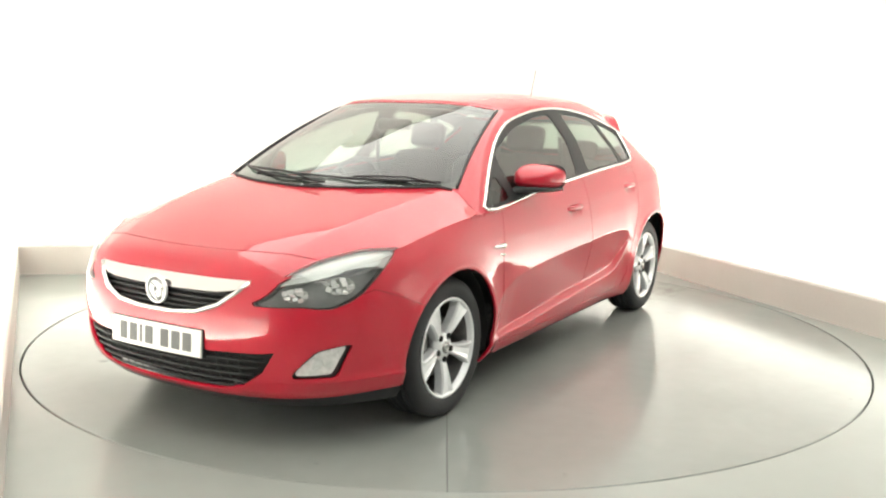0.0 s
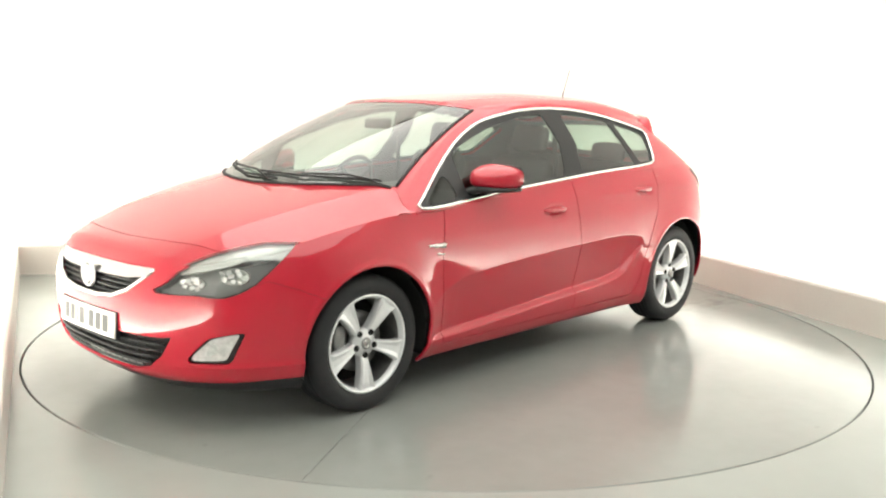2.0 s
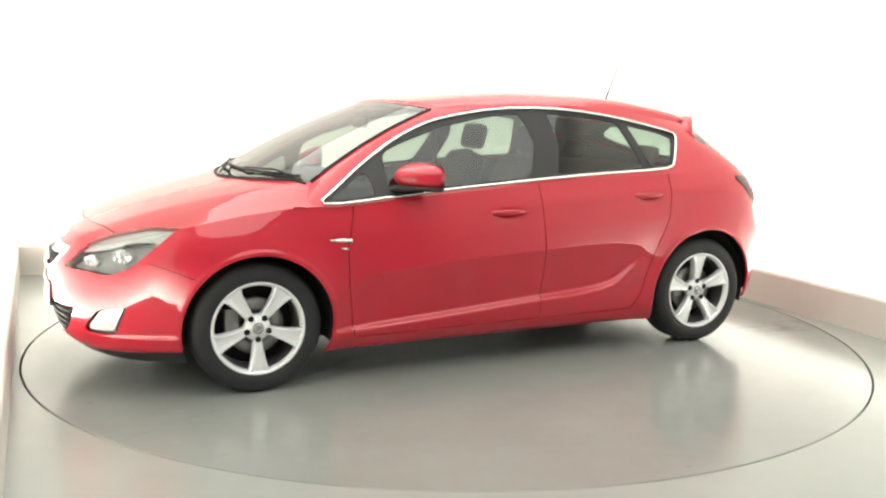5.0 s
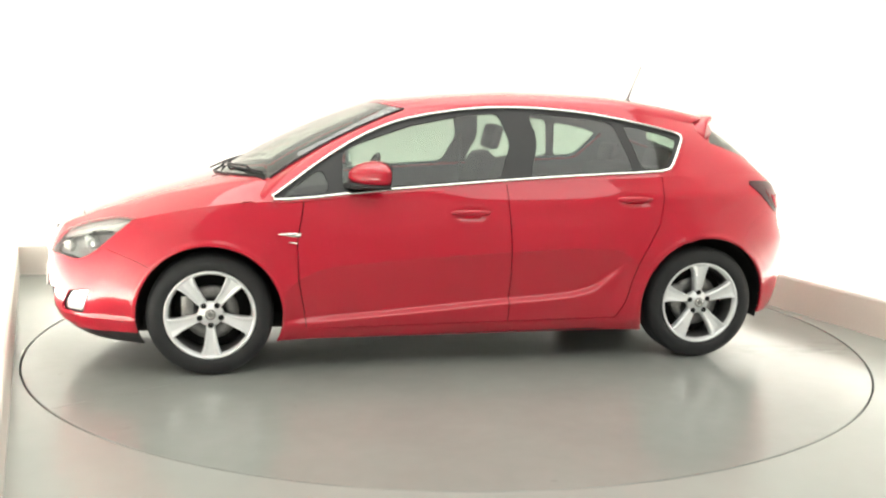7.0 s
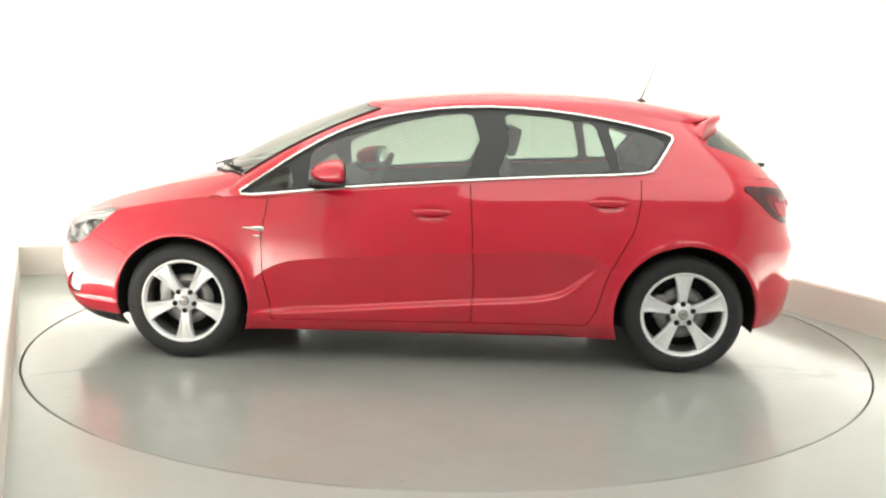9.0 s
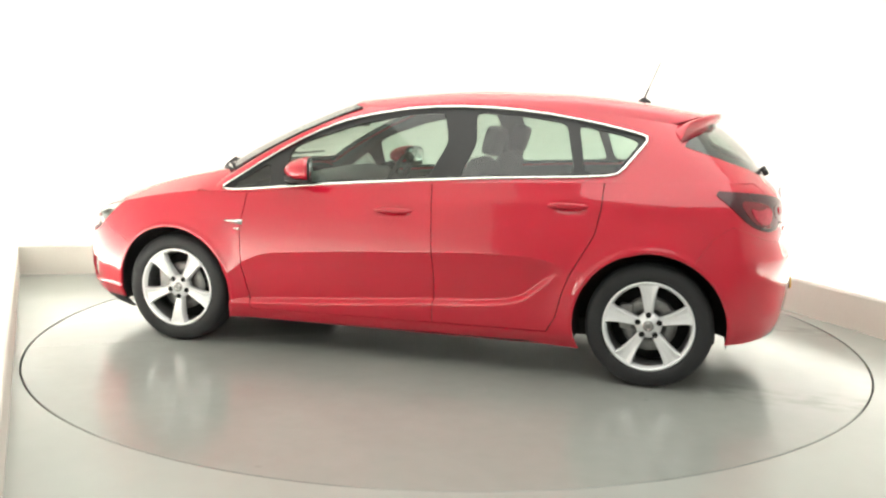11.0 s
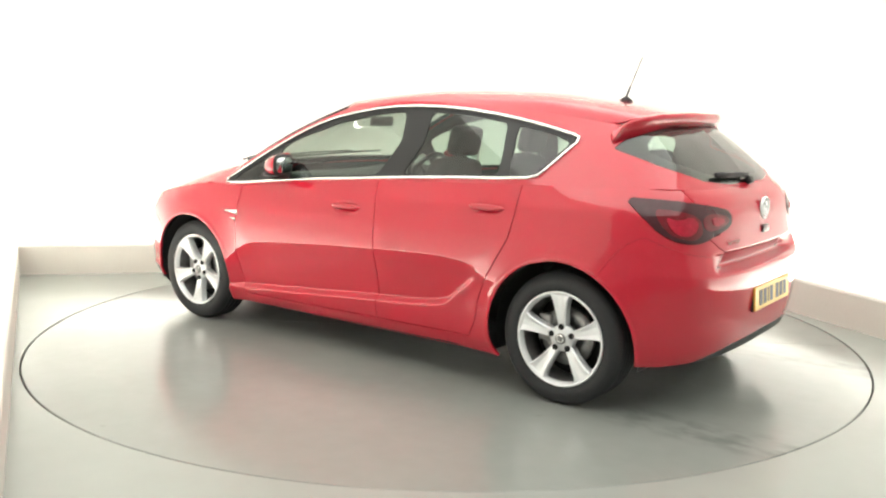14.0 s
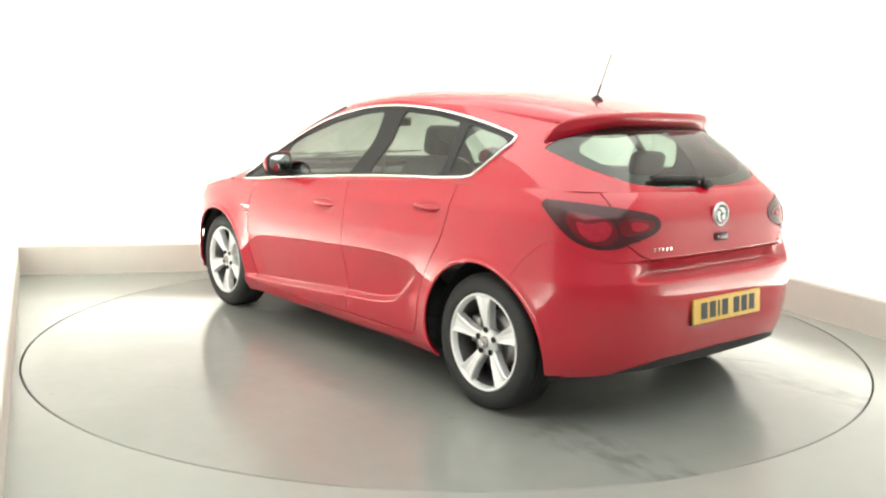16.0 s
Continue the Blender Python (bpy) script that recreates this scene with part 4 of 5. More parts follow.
# ---- wheels ----
def wheel(turn):
    root = new("wheel")
    R, W = 0.318, 0.205
    y0 = 0.0
    prof = [(0.222, -W), (0.25, -W - 0.004), (0.29, -W + 0.0), (R - 0.012, -W + 0.014), (R, -W + 0.035)]
    for k, y in enumerate(np.linspace(-W + 0.05, -0.055, 4)):
        prof += [(R, y - 0.006), (R - 0.006, y - 0.004), (R - 0.006, y + 0.004), (R, y + 0.006)]
    prof += [(R, -0.04), (R - 0.008, -0.018), (0.296, -0.004), (0.27, 0.002), (0.245, 0.001), (0.228, -0.008), (0.224, -0.02)]
    part("tyre", lathe(prof, 72), RUBBER, root, "black tyre")
    rim = [(0.224, -0.02), (0.229, -0.007), (0.226, -0.002), (0.219, -0.003), (0.212, -0.012), (0.206, -0.03)]
    part("rim", lathe(rim, 72), ALLOY, root, "silver alloy rim")
    part("rim_barrel", lathe([(0.206, -0.03), (0.20, -0.09), (0.2, -W + 0.01), (0.222, -W)], 72), STEEL, root, "dull grey inner rim")
    part("brake_disc", lathe([(0.0001, -0.10), (0.07, -0.10), (0.075, -0.085), (0.14, -0.085), (0.14, -0.105), (0.0001, -0.105)], 48), STEEL, root)
    part("hub_backing", lathe([(0.0001, -0.15), (0.199, -0.15), (0.199, -0.16), (0.0001, -0.16)], 48), UNDER, root)
    cal = box(0.07, 0.05, 0.13, pose(0.115, -0.09, 0.03), 0.01)
    part("brake_caliper", cal, STEEL, root)
    part("hub", lathe([(0.0001, -0.022), (0.03, -0.022), (0.034, -0.026), (0.060, -0.03), (0.067, -0.05), (0.055, -0.09), (0.0001, -0.09)], 40), ALLOY, root)
    part("centre_cap", lathe([(0.0001, -0.014), (0.022, -0.015), (0.027, -0.019), (0.028, -0.03), (0.0001, -0.03)], 32), STEEL, root, "grey centre cap")
    part("cap_ring", lathe([(0.014, -0.016), (0.015, -0.0125), (0.018, -0.0125), (0.019, -0.016)], 32), CHROME, root, "small chrome ring")
    for k in range(5):
        a = turn + k * 2 * math.pi / 5
        bm = bmesh.new()
        rows = []
        for r, wf, yf, e in ((0.035, 0.023, -0.034, 0.0), (0.07, 0.022, -0.027, 0.0), (0.11, 0.027, -0.017, 0.003), (0.15, 0.034, -0.010, 0.006), (0.185, 0.042, -0.006, 0.008), (0.205, 0.052, -0.006, 0.008), (0.2205, 0.066, -0.007, 0.005)):
            sec = [(-wf, yf - 0.045), (-wf, yf - 0.008), (-wf + 0.007, yf), (-wf * 0.35, yf - e), (wf * 0.35, yf - e), (wf - 0.007, yf), (wf, yf - 0.008), (wf, yf - 0.045)]
            rows.append([bm.verts.new(((r * r - s * s) ** 0.5 if r > 0.21 else r, y, s)) for s, y in sec])
        for p, q in zip(rows, rows[1:]):
            for i in range(8):
                bm.faces.new((p[i], p[(i + 1) % 8], q[(i + 1) % 8], q[i]))
        bm.faces.new(rows[0])
        bm.faces.new(rows[-1][::-1])
        bmesh.ops.recalc_face_normals(bm, faces=bm.faces[:])
        bm.transform(Matrix.Rotation(-a, 4, "Y"))
        part("spoke", bm, ALLOY, root, smooth=False)
        b = a
        # bolt made wide and near-black, to hold its recess's shade too
        bm = lathe([(0.0001, -0.003), (0.006, -0.003), (0.0075, 0.0015), (0.0135, 0.0015), (0.0145, -0.001), (0.0145, -0.02), (0.0001, -0.02)], 12)
        bm.transform(Matrix.Translation((0.056 * math.cos(b), -0.024, 0.056 * math.sin(b))))
        part("wheel_bolt", bm, UNDER, root, "dark wheel bolt with the shade of its recess")
    return root


def wheels():
    for x, s, turn in ((AXLE, 1, -90), (-AXLE, 1, 88), (AXLE, -1, 20), (-AXLE, -1, 50)):
        w = wheel(radians(turn))
        w.parent = car
        w.matrix_basis = pose(x, s * (HUB_Y + 0.01), HUB_Z, 0, 0, 0 if s > 0 else 180)
        # dark arch liner round the wheel
        ar = ARCH_R if x > 0 else ARCH_RR
        bm = lathe([(ar + 0.012, -0.012), (ar + 0.012, -0.3), (0.05, -0.3)], 48)
        bmesh.ops.delete(bm, geom=[v for v in bm.verts if v.co.z < -0.13], context="VERTS")
        bm.transform(pose(x, s * (0.868 if x > 0 else 0.822), ARCH_Z, 0, 0, 0 if s > 0 else 180))
        part("arch_liner", bm, UNDER, car)


wheels()




# ---- details of the body ----
def nose_pt(y, z, out=0.0):
    """A point on the nose for front-view (y, z)."""
    b = float(half_width(z))
    return Vector((XCF + (float(nose_x(z)) - XCF) * (1 - (abs(y) / b) ** NF) ** (1 / NF) + out, y, z))


def tail_pt(y, z, out=0.0):
    b = float(half_width(z))
    return Vector((XCR + (float(tail_x(z)) - XCR) * (1 - (abs(y) / b) ** NR) ** (1 / NR) - out, y, z))


def side_y(x, z):
    """Half width of the lower body at (x, z), with no dents."""
    b = float(half_width(z))
    if x > XCF:
        return b * (1 - ((x - XCF) / (float(nose_x(z)) - XCF)) ** NF) ** (1 / NF)
    if x < XCR:
        return b * (1 - ((XCR - x) / (XCR - float(tail_x(z)))) ** NR) ** (1 / NR)
    return b


def loft(sections, cap=True):
    """A skin over closed sections of equal length."""
    bm = bmesh.new()
    rows = [[bm.verts.new(p) for p in s] for s in sections]
    n = len(rows[0])
    for a, b in zip(rows, rows[1:]):
        for i in range(n):
            bm.faces.new((a[i], a[(i + 1) % n], b[(i + 1) % n], b[i]))
    if cap:
        bm.faces.new(rows[0][::-1])
        bm.faces.new(rows[-1])
    bmesh.ops.recalc_face_normals(bm, faces=bm.faces[:])
    return bm


def squircle(ry, rz, n=28, e=2.6):
    out = []
    for k in range(n):
        a = 2 * math.pi * k / n
        c, s = math.cos(a), math.sin(a)
        out.append((ry * math.copysign(abs(c) ** (2 / e), c), rz * math.copysign(abs(s) ** (2 / e), s)))
    return out


def door_handles():
    for doors, hx, hz in ((PANELS["front_door"], 0.005, 0.838), (PANELS["rear_door"], -0.915, 0.905)):
        for door, s in zip(doors, (1, -1)):
            secs = []
            for f in np.linspace(-1, 1, 15):
                x = hx + 0.105 * f
                out = 0.018 * (1 - abs(f) ** 4) - 0.006
                w = 0.016 * (1 - 0.55 * abs(f) ** 3)
                secs.append([(x, s * (side_y(x, hz) + out + 0.011 * a), hz + w * b) for a, b in squircle(1, 1, 12)])
            part("handle", loft(secs), RED, door, "body-coloured door handle")
            lock = lathe([(0.0001, 0.004), (0.009, 0.004), (0.010, 0.0), (0.0001, 0.0)], 16)
            lock.transform(pose(hx - 0.12, s * (side_y(hx, hz) - 0.001), hz, 0, 0, 0 if s > 0 else 180))
            part("lock", lock, RED, door)


def mirrors():
    for s in (1, -1):
        c = Vector((0.55, s * 0.905, 1.035))
        secs = []
        for f, k in ((0.0, 0.93), (0.03, 0.99), (0.2, 1.0), (0.45, 0.93), (0.7, 0.76), (0.88, 0.52), (0.97, 0.28), (1.0, 0.1)):
            sec = []
            for a, b in squircle(0.108 * k, 0.064 * k, 36, 2.9):
                zz = b * (1 - 0.20 * a / 0.1) if b > 0 else b * 0.95
                sec.append((c.x - 0.075 + 0.165 * f - 0.035 * (a / 0.108), c.y + s * (a - 0.03 * f), c.z + zz - 0.012 * f + 0.004))
            secs.append(sec)
        house = part("mirror_housing", loft(secs), RED, car, "red door mirror housing")
        secs = []
        for f, k in ((0.0, 0.95), (0.35, 1.03), (0.7, 0.93), (0.95, 0.6)):
            secs.append([(c.x - 0.078 + 0.17 * f - 0.035 * (a / 0.108), c.y + s * (a - 0.03 * f), c.z - 0.056 + b) for a, b in squircle(0.10 * k, 0.016, 20)])
        part("mirror_base", loft(secs), DARK, house, "black mirror underside")
        arm = loft([[(x, y * s, z + b) for x, y, z, b in ((cx - 0.035, yy, zz, -0.018), (cx + 0.035, yy, zz, -0.014), (cx + 0.03, yy, zz, 0.018), (cx - 0.03, yy, zz, 0.014))]
                    for cx, yy, zz in ((0.66, 0.77, 0.962), (0.64, 0.82, 0.968), (0.60, 0.87, 0.978))])
        bmesh.ops.bevel(arm, geom=arm.edges[:], offset=0.006, segments=2, affect="EDGES")
        part("mirror_arm", arm, DARK, house)
        g = loft([[(c.x - 0.0775 - d - 0.035 * (a / 0.108), c.y + s * a, c.z + 0.004 + b) for a, b in squircle(0.086, 0.046, 32, 3.2)] for d in (0.004, 0.007)])
        bez = loft([[(c.x - 0.0765 - d - 0.035 * (a / 0.108), c.y + s * a, c.z + 0.004 + b) for a, b in squircle(0.101 - d, 0.060 - d, 32, 3.6)] for d in (-0.004, 0.005)])
        part("mirror_bezel", bez, DARK, house, "black mirror bezel")
        part("mirror_glass", g, MIRROR, house, "mirror glass")


def side_badges():
    for s in (1, -1):
        for x0, x1, z0, h0, h1 in ((1.0, 0.888, 0.735, 0.004, 0.016), (0.945, 0.905, 0.694, 0.003, 0.006)):
            secs = []
            for f in (0.0, 0.5, 1.0):
                x = x0 + (x1 - x0) * f
                h = h0 + (h1 - h0) * f
                z = z0 - 0.006 * f
                y = side_y(x, z) + 0.003
                secs.append([(x, s * (y + o), z + v) for o, v in ((-0.004, -h), (0.004, -h * 0.8), (0.006, 0), (0.004, h * 0.8), (-0.004, h))])
            part("wing_badge", loft(secs), CHROME, car, "small chrome wing badge with indicator")


def emblem(x, z, r, facing):
    turn = pose(x, 0, z, 0, 0, -90 if facing > 0 else 90)
    disc = lathe([(r - 0.002, 0.0), (r - 0.002, 0.004), (0.0001, 0.005), (0.0001, 0.0)], 40)
    disc.transform(turn)
    e = part("emblem", disc, STEEL, car, "round silver emblem")
    ring = lathe([(r, 0.0), (r, 0.009), (r - 0.004, 0.013), (r - 0.009, 0.011), (r - 0.010, 0.003), (r - 0.010, 0.0)], 40)
    ring.transform(turn)
    part("emblem_ring", ring, ALLOY, e, "bright silver ring")
    # plain slanted shapes inside the ring
    for pts in ([(-0.75, 0.25), (-0.1, 0.72), (0.45, 0.62), (0.05, 0.36), (-0.2, 0.05), (-0.45, 0.12)],
                [(0.1, 0.25), (0.62, 0.4), (0.7, -0.05), (0.35, -0.62), (-0.1, -0.8), (0.2, -0.35), (0.28, -0.02)],
                [(-0.62, -0.02), (-0.12, -0.05), (0.05, -0.25), (-0.2, -0.6), (-0.5, -0.5)]):
        bm = bmesh.new()
        lo = [bm.verts.new((a * r * 0.88, 0.004, b * r * 0.88)) for a, b in pts]
        hi = [bm.verts.new((a * r * 0.84, 0.011, b * r * 0.84)) for a, b in pts]
        bm.faces.new(hi)
        for i in range(len(pts)):
            j = (i + 1) % len(pts)
            bm.faces.new((lo[i], lo[j], hi[j], hi[i]))
        bmesh.ops.recalc_face_normals(bm, faces=bm.faces[:])
        bm.transform(turn)
        part("emblem_figure", bm, ALLOY, e, smooth=False)


def number_plate(x, z, tilt, facing, material, marks, label):
    """A thin plate bent to the bumper, with dark marks."""
    m = pose(x, 0, z, 0, tilt, 0 if facing > 0 else 180)

    def bend(y):
        return (nose_pt(y, z).x - nose_pt(0, z).x) * 0.85 if facing > 0 else -(tail_pt(y, z).x - tail_pt(0, z).x) * 0.5

    def strip(y0, y1, h, t0, t1, n=9):
        secs = []
        for y in np.linspace(y0, y1, n):
            secs.append([m @ Vector((bend(y) + t, y, v)) for t, v in ((t0, -h / 2), (t1 - 0.001, -h / 2), (t1, -h / 2 + 0.002), (t1, h / 2 - 0.002), (t1 - 0.001, h / 2), (t0, h / 2))])
        return loft(secs)

    plate = part("number_plate", strip(-0.26, 0.26, 0.111, -0.006, 0.006, 15), material, car, label, smooth=False)
    part("plate_surround", strip(-0.263, 0.263, 0.117, -0.02, -0.002, 15), DARK, plate, smooth=False)
    y = -0.205
    for k in range(7):
        wide = 0.016 if k == 2 else 0.046
        part("plate_mark", strip(y, y + wide, 0.074, 0.005, 0.0072, 3), marks, plate, smooth=False)
        y += wide + (0.045 if k == 3 else 0.016)


def grilles():
    for k, (z, half) in enumerate(((0.635, 0.375), (0.615, 0.345), (0.594, 0.31), (0.573, 0.24))):
        pts = [nose_pt(y, z, -0.016) for y in np.linspace(-half, half, 25)]
        part("grille_bar", tube(pts, 0.0055, 6), PIANO, car, "black grille bar")
    for z, half in ((0.385, 0.50), (0.355, 0.48), (0.325, 0.455), (0.295, 0.42), (0.267, 0.37)):
        pts = [nose_pt(y, z, -0.014) for y in np.linspace(-half, half, 25)]
        part("lower_grille_bar", tube(pts, 0.006, 6), PIANO, car, "black lower grille bar")
    for y in np.linspace(-0.4, 0.4, 17):
        z0 = 0.25 + 0.12 * max(0, abs(y) - 0.25)
        part("grille_rib", tube([nose_pt(y, z, -0.02) for z in (z0, 0.34, 0.41)], 0.003, 5), PIANO, car)
    # chrome bar and frame round the upper grille
    low = Sheet.grid(LOW, LOW_U)
    if low.normals()[len(low.V) // 2][1] < 0:
        low.T = low.T[:, ::-1]
    low = low.keep(low.V[:, 0] - 1.0)
    bar = low.within([(-0.7, 0.695), (0.0, 0.695), (0.3, 0.694), (0.437, 0.694), (0.41, 0.668), (0.37, 0.655), (0.30, 0.646), (0.1, 0.642), (-0.7, 0.642)], (1, 2)).moved(0.004)
    bar.whole().build("chrome_bar", CHROME, car, "wide chrome bar across the grille", 0.02)
    right = [(0.43, 0.688), (0.385, 0.648), (0.32, 0.599), (0.22, 0.564), (0.1, 0.552), (0.0, 0.55)]
    pts = [nose_pt(y, z, 0.002) for y, z in right] + [nose_pt(-y, z, 0.002) for y, z in right[::-1][1:]]
    part("grille_surround", tube(pts, 0.010, 8), CHROME, car, "chrome grille surround")


def lamps():
    for s in (1, -1):
        dice = random.Random(4)
        for x, z, r in ((2.085, 0.643, 0.034), (1.965, 0.676, 0.042)):
            y = side_y(x, z)
            n = Vector((0.80, 0.58 * s, 0.12))
            place = Matrix.Translation((x - 0.026, s * (y - 0.018), z)) @ n.to_track_quat("Y", "Z").to_matrix().to_4x4()
            bowl = lathe([(0.0001, -0.022), (r * 0.5, -0.018), (r * 0.85, -0.008), (r, -0.004), (r, -0.03)], 13)
            bowl.transform(place @ Matrix.Diagonal((1.5, 1, 0.85, 1)))
            b = part("lamp_bowl", bowl, LAMP_BAND, car, "silver headlamp reflector", smooth=False)
            # bright tilted facets of the reflector
            for k in range(9):
                a = k * 2.4
                d = r * (0.25 + 0.75 * (k / 8) ** 0.5)
                f = box(0.020 + 0.012 * dice.random(), 0.005, 0.014 + 0.008 * dice.random(), None, 0.0015, 1)
                f.transform(place @ pose(d * 1.35 * math.cos(a), -0.004 + 0.006 * dice.random(), d * 0.7 * math.sin(a), dice.uniform(-32, 25), dice.uniform(-25, 25), dice.uniform(-25, 25)))
                part("lamp_facet", f, LAMP_IN, b, "bright mirror facet", smooth=False)
        y, z = 0.665, 0.378
        p = nose_pt(y, z)
        fog = lathe([(0.0001, 0.008), (0.03, 0.006), (0.038, 0.0), (0.042, -0.02), (0.0001, -0.02)], 28)
        n = Vector((0.85, 0.5 * s, 0))
        fog.transform(Matrix.Translation((p.x - 0.022, s * (p.y - 0.01), z)) @ n.to_track_quat("Y", "Z").to_matrix().to_4x4())
        part("fog_bulb", fog, LENS, car)
        low = Sheet.grid(LOW, LOW_U)
        if low.normals()[len(low.V) // 2][1] < 0:
            low.T = low.T[:, ::-1]
        for poly in ([(0.95, 0.955), (1.05, 0.955), (1.24, 0.93), (1.29, 0.86), (1.24, 0.822), (1.14, 0.822), (1.02, 0.86)], [(1.27, 0.935), (1.49, 0.925), (1.525, 0.885), (1.30, 0.845)]):
            q = low.keep(np.where(low.V[:, 0] < -1.3, inside(low.U[:, 2], low.V[:, 2], rounded(poly, 2)), -1.0))
            q = q.moved(0.006)
            (q if s > 0 else q.mirrored()).build("lamp_segment", TAIL, car, "dark red tail lamp segment", 0.006)
        for poly in ([(1.02, 0.925), (1.10, 0.905), (1.20, 0.925), (1.25, 0.89), (1.21, 0.845), (1.13, 0.835), (1.06, 0.865)], [(1.34, 0.92), (1.45, 0.91), (1.47, 0.89), (1.37, 0.872)]):
            q = low.keep(np.where(low.V[:, 0] < -1.3, inside(low.U[:, 2], low.V[:, 2], rounded(poly, 1)), -1.0)).moved(0.010)
            (q if s > 0 else q.mirrored()).build("lamp_core", TAIL_CORE, car, "bright red tail lamp core", 0.006)


def wipers_and_aerial():
    def on_glass(u, v, out, s=1):
        p = glass_point(np.array(u), np.array(v))
        q = glass_point(np.array(u), np.array(v + 0.01))
        d = (q - p) / np.linalg.norm(q - p)
        n = np.array([d[2], 0, -d[0]])
        n = n if n[2] > 0 else -n
        w = p + n * out
        return Vector((w[0], w[1] * s, w[2]))

    for run in ([(2.7, 0.035, 1), (2.0, 0.05, 1), (1.0, 0.065, 1), (0.2, 0.085, -1)], [(0.5, 0.03, 1), (0.6, 0.05, -1), (1.6, 0.075, -1), (2.5, 0.10, -1)]):
        pts = [on_glass(u, v, 0.012, s) for u, v, s in run]
        w = part("wiper_blade", tube(pts, 0.0065, 6), DARK, car, "black wiper blade")
        a, b = pts[0], pts[2]
        part("wiper_arm", tube([a + Vector((0.05, 0, 0.0)), a.lerp(b, 0.4) + Vector((0.01, 0, 0.02)), b + Vector((0, 0, 0.012))], 0.0055, 6), DARK, w)
    # black rubber along the screen's upright edges
    for s in (1, -1):
        pts = [on_glass(3.1, v, 0.003, s) for v in np.linspace(0.03, 0.95, 12)]
        part("windscreen_seal", tube(pts, 0.008, 6), PIANO, car, "black rubber screen seal")
    # cowl below the screen
    pts = [on_glass(u, 0.0, 0.004, 1) for u in np.linspace(3.0, 0, 10)] + [on_glass(u, 0.0, 0.004, -1) for u in np.linspace(0.3, 3.0, 9)]
    part("cowl", tube(pts, 0.008, 6), DARK, car, "black cowl strip under the windscreen")
    pts = [on_glass(u, v, 0.0, s) + Vector((-0.022, 0, 0.004)) for u, v, s in ((10.75, 0.15, 1), (11.2, 0.14, 1), (11.7, 0.13, 1), (11.95, 0.12, 1))]
    w = part("rear_wiper", tube(pts, 0.013, 6), DARK, car, "black rear wiper")
    part("wiper_boss", box(0.03, 0.06, 0.035, pose(*(on_glass(12.0, 0.06, 0.0) + Vector((-0.018, 0, 0))), 0, 30, 0), 0.008), DARK, w)
    base = loft([[(-1.205 + dx * k * 0.045, dy * k * 0.018, z) for dx, dy in squircle(1, 1, 16, 2)] for z, k in ((1.405, 1.0), (1.436, 0.9), (1.448, 0.55), (1.458, 0.25))])
    a = part("aerial_base", base, DARK, car, "black aerial base on the roof")
    part("aerial_mast", tube([(-1.205, 0, 1.45), (-1.228, 0, 1.51)], 0.0052, 6), DARK, a, "black aerial foot")
    part("aerial_tip", tube([(-1.228, 0, 1.51), (-1.258, 0, 1.585), (-1.288, 0, 1.66)], 0.0026, 6), DARK, a, "thin black aerial mast")


def spoiler():
    us = np.linspace(12, 8.95, 26)
    end = glass_point(np.array(8.95), np.array(0.64))
    trail = [(-1.645, 0.0, 1.376), (-1.628, 0.24, 1.374), (-1.572, 0.43, 1.362), (-1.485, 0.545, 1.328), (end[0] - 0.006, end[1] + 0.006, end[2])]
    secs = []
    for k, u in enumerate(us):
        f = k / (len(us) - 1)
        a = glass_point(np.array(u), np.array(1.0))
        t = cat(np.array(4 * f), trail)
        th = 0.052 * (1 - 0.8 * f ** 2)
        lead = a + np.array([0.11, 0, 0.032 * (1 - f)]) * (1 - 0.75 * f)
        low = glass_point(np.array(u), np.array(0.93 - 0.34 * f ** 3))
        mid = (lead + t) / 2 + np.array([0, 0, 0.010 * (1 - f)])
        secs.append([lead, mid, t + np.array([0.004, 0, 0.0]), t - np.array([0, 0, th * 0.5]), t - np.array([-0.012, 0, th]), low + np.array([-0.004, 0, -0.0])])
    full = [[(p[0], -p[1], p[2]) for p in s] for s in secs[::-1]] + [[tuple(p) for p in s] for s in secs[1:]]
    part("roof_spoiler", loft(full), RED, car, "red roof spoiler over the rear window")


def underbody():
    bm = box(3.5, 1.16, 0.10, pose(0.08, 0, 0.225), 0.02)
    tmp = bpy.data.meshes.new("tmp")
    box(1.86, 1.66, 0.09, pose(0, 0, 0.215), 0.02).to_mesh(tmp)
    bm.from_mesh(tmp)
    bpy.data.meshes.remove(tmp)
    part("underbody", bm, UNDER, car, "black underbody")


def cushion(sx, sy, sz, m, e=3.0, n=21):
    secs = []
    for f in np.linspace(-1, 1, n):
        k = (1 - abs(f) ** 5) ** 0.5 * 0.97 + 0.03
        secs.append([m @ Vector((a * k ** 0.5, b * k ** 0.5, f * sz)) for a, b in squircle(sx, sy, 40, e)])
    return loft(secs)


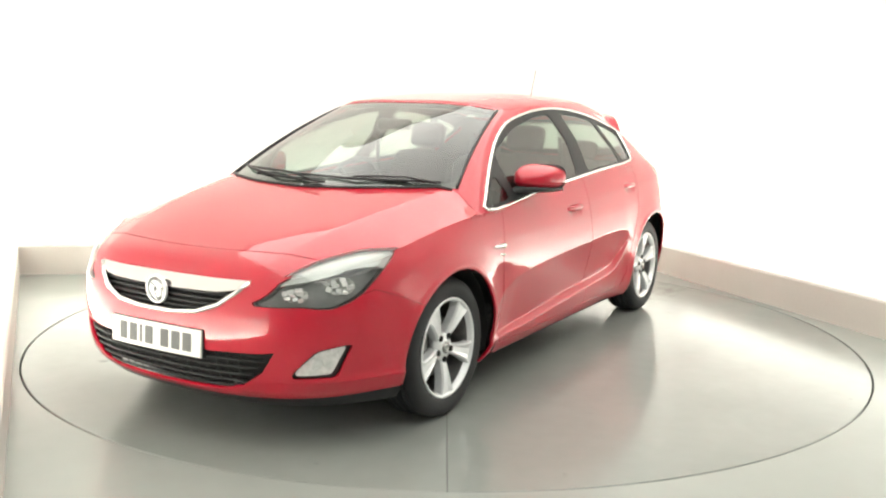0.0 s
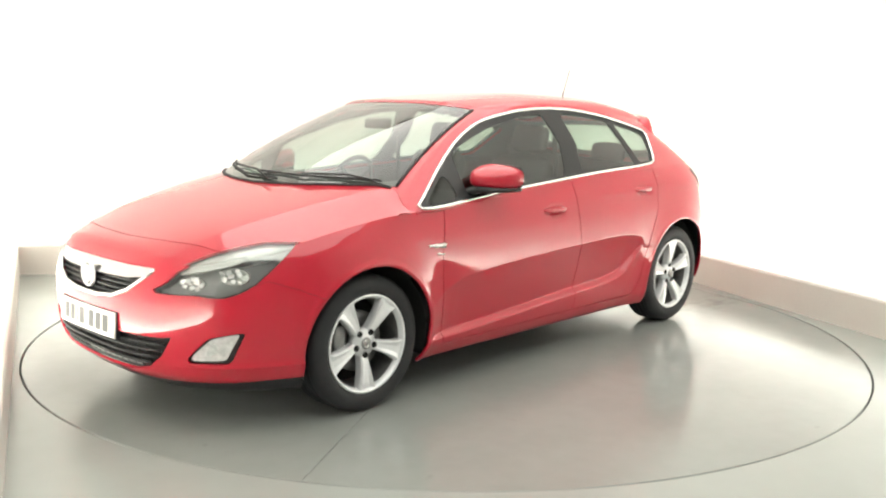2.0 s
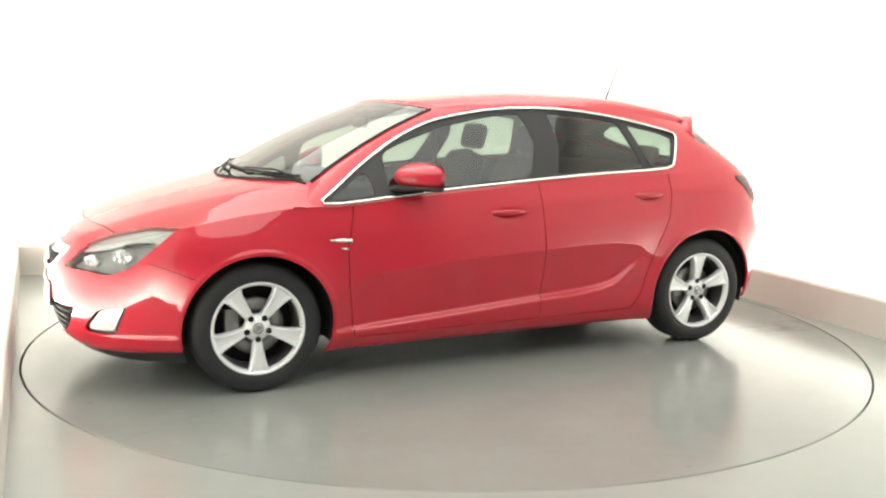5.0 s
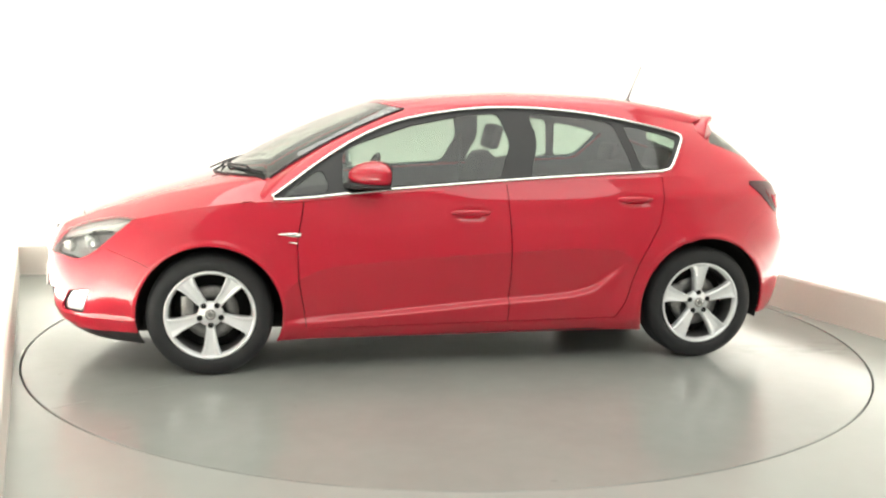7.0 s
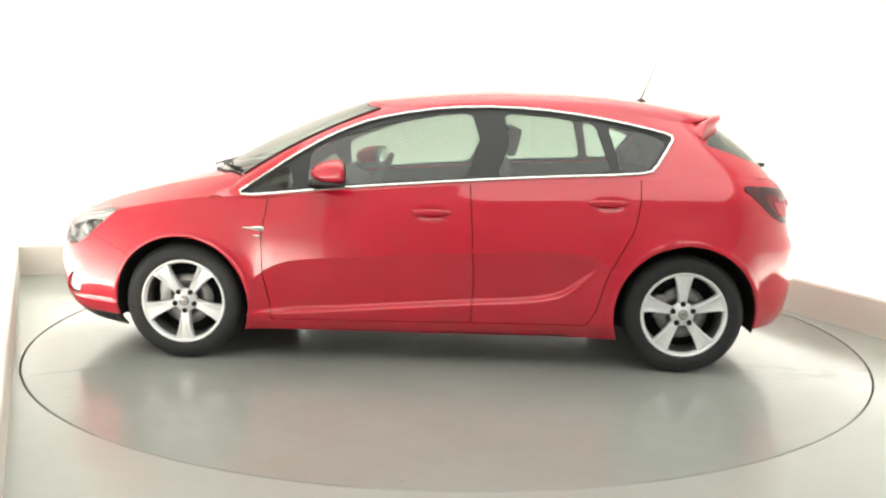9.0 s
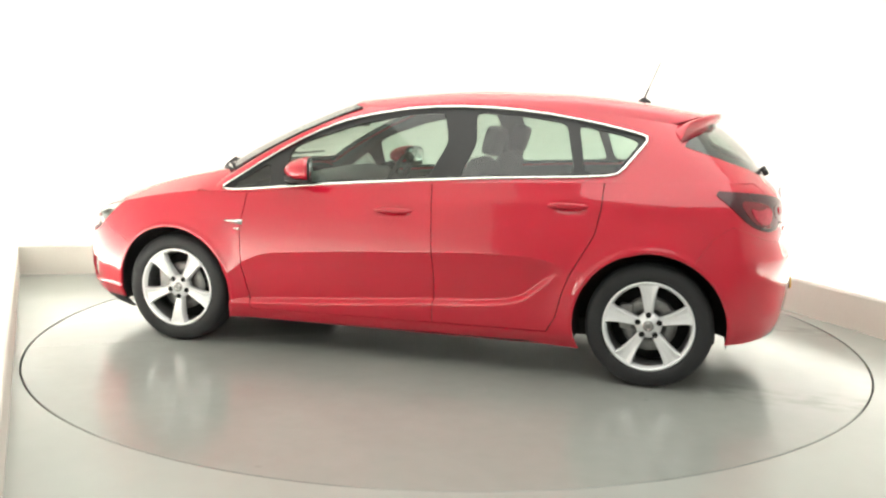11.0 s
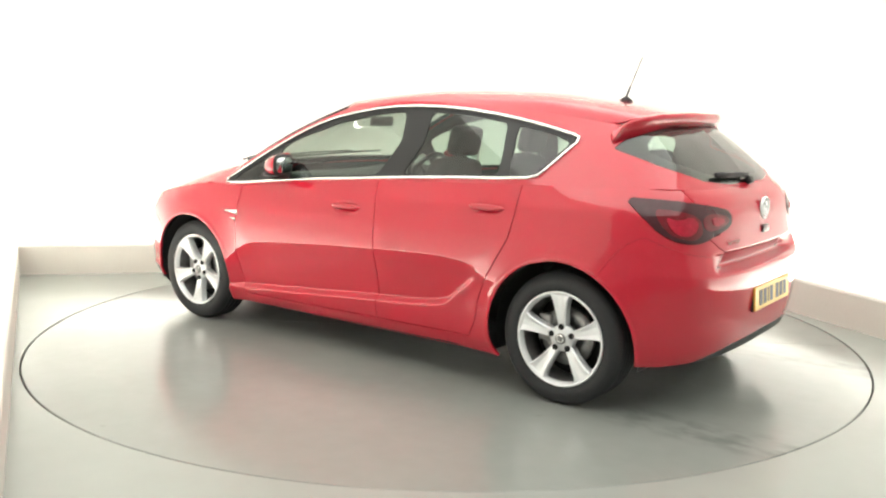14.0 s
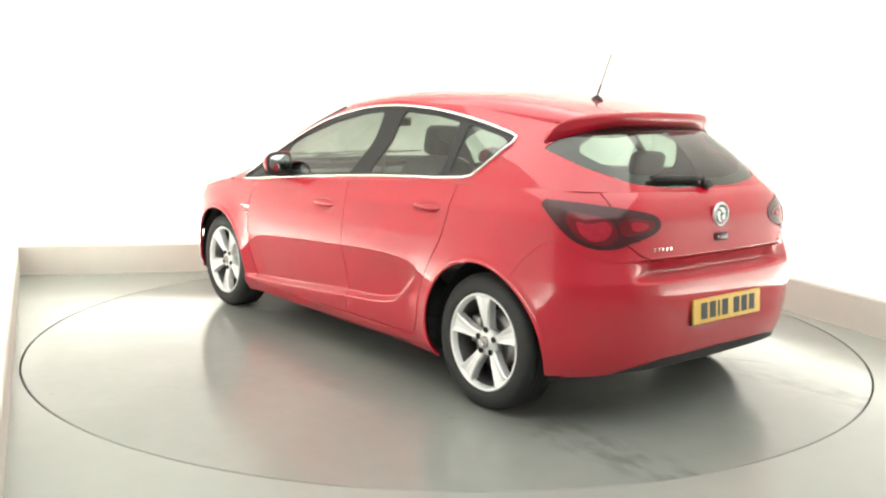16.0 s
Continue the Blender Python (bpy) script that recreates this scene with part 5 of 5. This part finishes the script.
def cabin():
    for y in (0.36, -0.36):
        s = part("front_seat", cushion(0.25, 0.24, 0.085, pose(0.08, y, 0.50, 0, -8)), FABRIC, car, "dark grey cloth front seat")
        part("backrest", cushion(0.075, 0.235, 0.31, pose(-0.27, y, 0.82, 0, -20)), FABRIC, s)
        part("headrest", cushion(0.05, 0.125, 0.085, pose(-0.415, y, 1.20, 0, -14)), FABRIC, s)
        for dy in (-0.05, 0.05):
            part("headrest_post", tube([(-0.37, y + dy, 1.09), (-0.40, y + dy, 1.15)], 0.006, 6), CHROME, s)
    b = part("rear_seat", cushion(0.25, 0.62, 0.09, pose(-0.82, 0, 0.52, 0, -8)), FABRIC, car, "dark grey cloth rear bench")
    part("backrest", cushion(0.08, 0.62, 0.28, pose(-1.12, 0, 0.80, 0, -20)), FABRIC, b)
    for y in (0.38, -0.38):
        part("headrest", cushion(0.04, 0.13, 0.065, pose(-1.245, y, 1.105, 0, -14)), FABRIC, b)
    part("parcel_shelf", box(0.42, 1.16, 0.02, pose(-1.47, 0, 0.985), 0.006), TRIM, car)
    # dashboard
    secs = []
    for y in np.linspace(-0.70, 0.70, 21):
        hump = 0.035 * math.exp(-((y + 0.36) / 0.16) ** 2)
        secs.append([(1.0 - 0.2 * abs(y) ** 2, y, 0.94), (0.80, y, 0.965 + 0.4 * hump), (0.62, y, 0.965 + hump), (0.53, y, 0.92 + hump), (0.50, y, 0.84), (0.56, y, 0.66), (0.9, y, 0.60)])
    part("dashboard", loft(secs), TRIM, car, "charcoal dashboard")
    rim = []
    for k in range(36):
        a = 2 * math.pi * k / 36
        rim.append(pose(0.42, -0.36, 0.905, 0, 64, 0) @ Vector((0.185 * math.cos(a), 0.185 * math.sin(a), 0)))
    w = part("steering_wheel", tube(rim, 0.015, 8, True), DARK, car, "black steering wheel")
    part("wheel_boss", cushion(0.07, 0.07, 0.03, pose(0.43, -0.36, 0.90, 0, 64, 0)), DARK, w)
    for a in (0, 130, 230):
        part("wheel_spoke", tube([pose(0.42, -0.36, 0.905, 0, 64, 0) @ Vector((r * math.cos(radians(a)), r * math.sin(radians(a)), 0)) for r in (0.04, 0.18)], 0.012, 6), DARK, w)
    part("rear_view_mirror", box(0.02, 0.22, 0.06, pose(0.52, 0, 1.285, 0, -10, 0), 0.012), DARK, car)
    part("console", box(0.9, 0.18, 0.25, pose(0.1, 0, 0.5), 0.03), TRIM, car)
    for s in (1, -1):
        part("seat_belt", tube([(-0.26, s * 0.66, 1.22), (-0.28, s * 0.68, 0.9), (-0.25, s * 0.66, 0.5)], 0.014, 6), DARK, car)
    part("windscreen_sticker", box(0.003, 0.05, 0.02, pose(0.418, 0.43, 1.338, 0, -62, 0), 0.0), PLATE_W, car, smooth=False)


door_handles()
mirrors()
side_badges()
emblem(float(nose_x(0.627)) + 0.006, 0.628, 0.06, 1)
emblem(float(tail_x(0.93)) - 0.002, 0.925, 0.055, -1)
number_plate(2.248, 0.437, -3, 1, PLATE_W, BARS, "white front number plate with dark marks")
number_plate(-2.042, 0.512, -4, -1, PLATE_Y, BARS_K, "yellow rear number plate with dark marks")
part("tailgate_handle", box(0.03, 0.10, 0.038, pose(-1.978, 0, 0.825), 0.008), TAIL_DARK, car)
for _k in range(5):
    part("model_badge", box(0.004, 0.016, 0.016, pose(*tail_pt(0.36 + 0.024 * _k, 0.797, 0.002), 0, 0, 14), 0.002, 1), CHROME, car, "small chrome lettering", smooth=False)
grilles()
lamps()
wipers_and_aerial()
spoiler()
underbody()
cabin()


# ---- keyed turning ----
def heading(t):
    """Degrees of the car's nose from the x axis: the table starts gently, then turns evenly."""
    return float(np.interp(t, [0, 0.5, 1.0, 1.5, 16.0], [239.35, 236.68, 233.44, 229.98, 129.44]))


def motions():
    times = [0, 0.5, 1.0, 1.5, 2.0] + [2.0 + k for k in range(1, 15)]
    rows, disc = [], []
    for t in times:
        a = heading(t)
        m = pose(0, 0, 0, 0, 0, a)
        disc.append((t, m))
        rows.append((t, m @ pose(0.057, -0.0215, 0.0)))
    walk(car, rows)
    walk(turntable, disc)


motions()
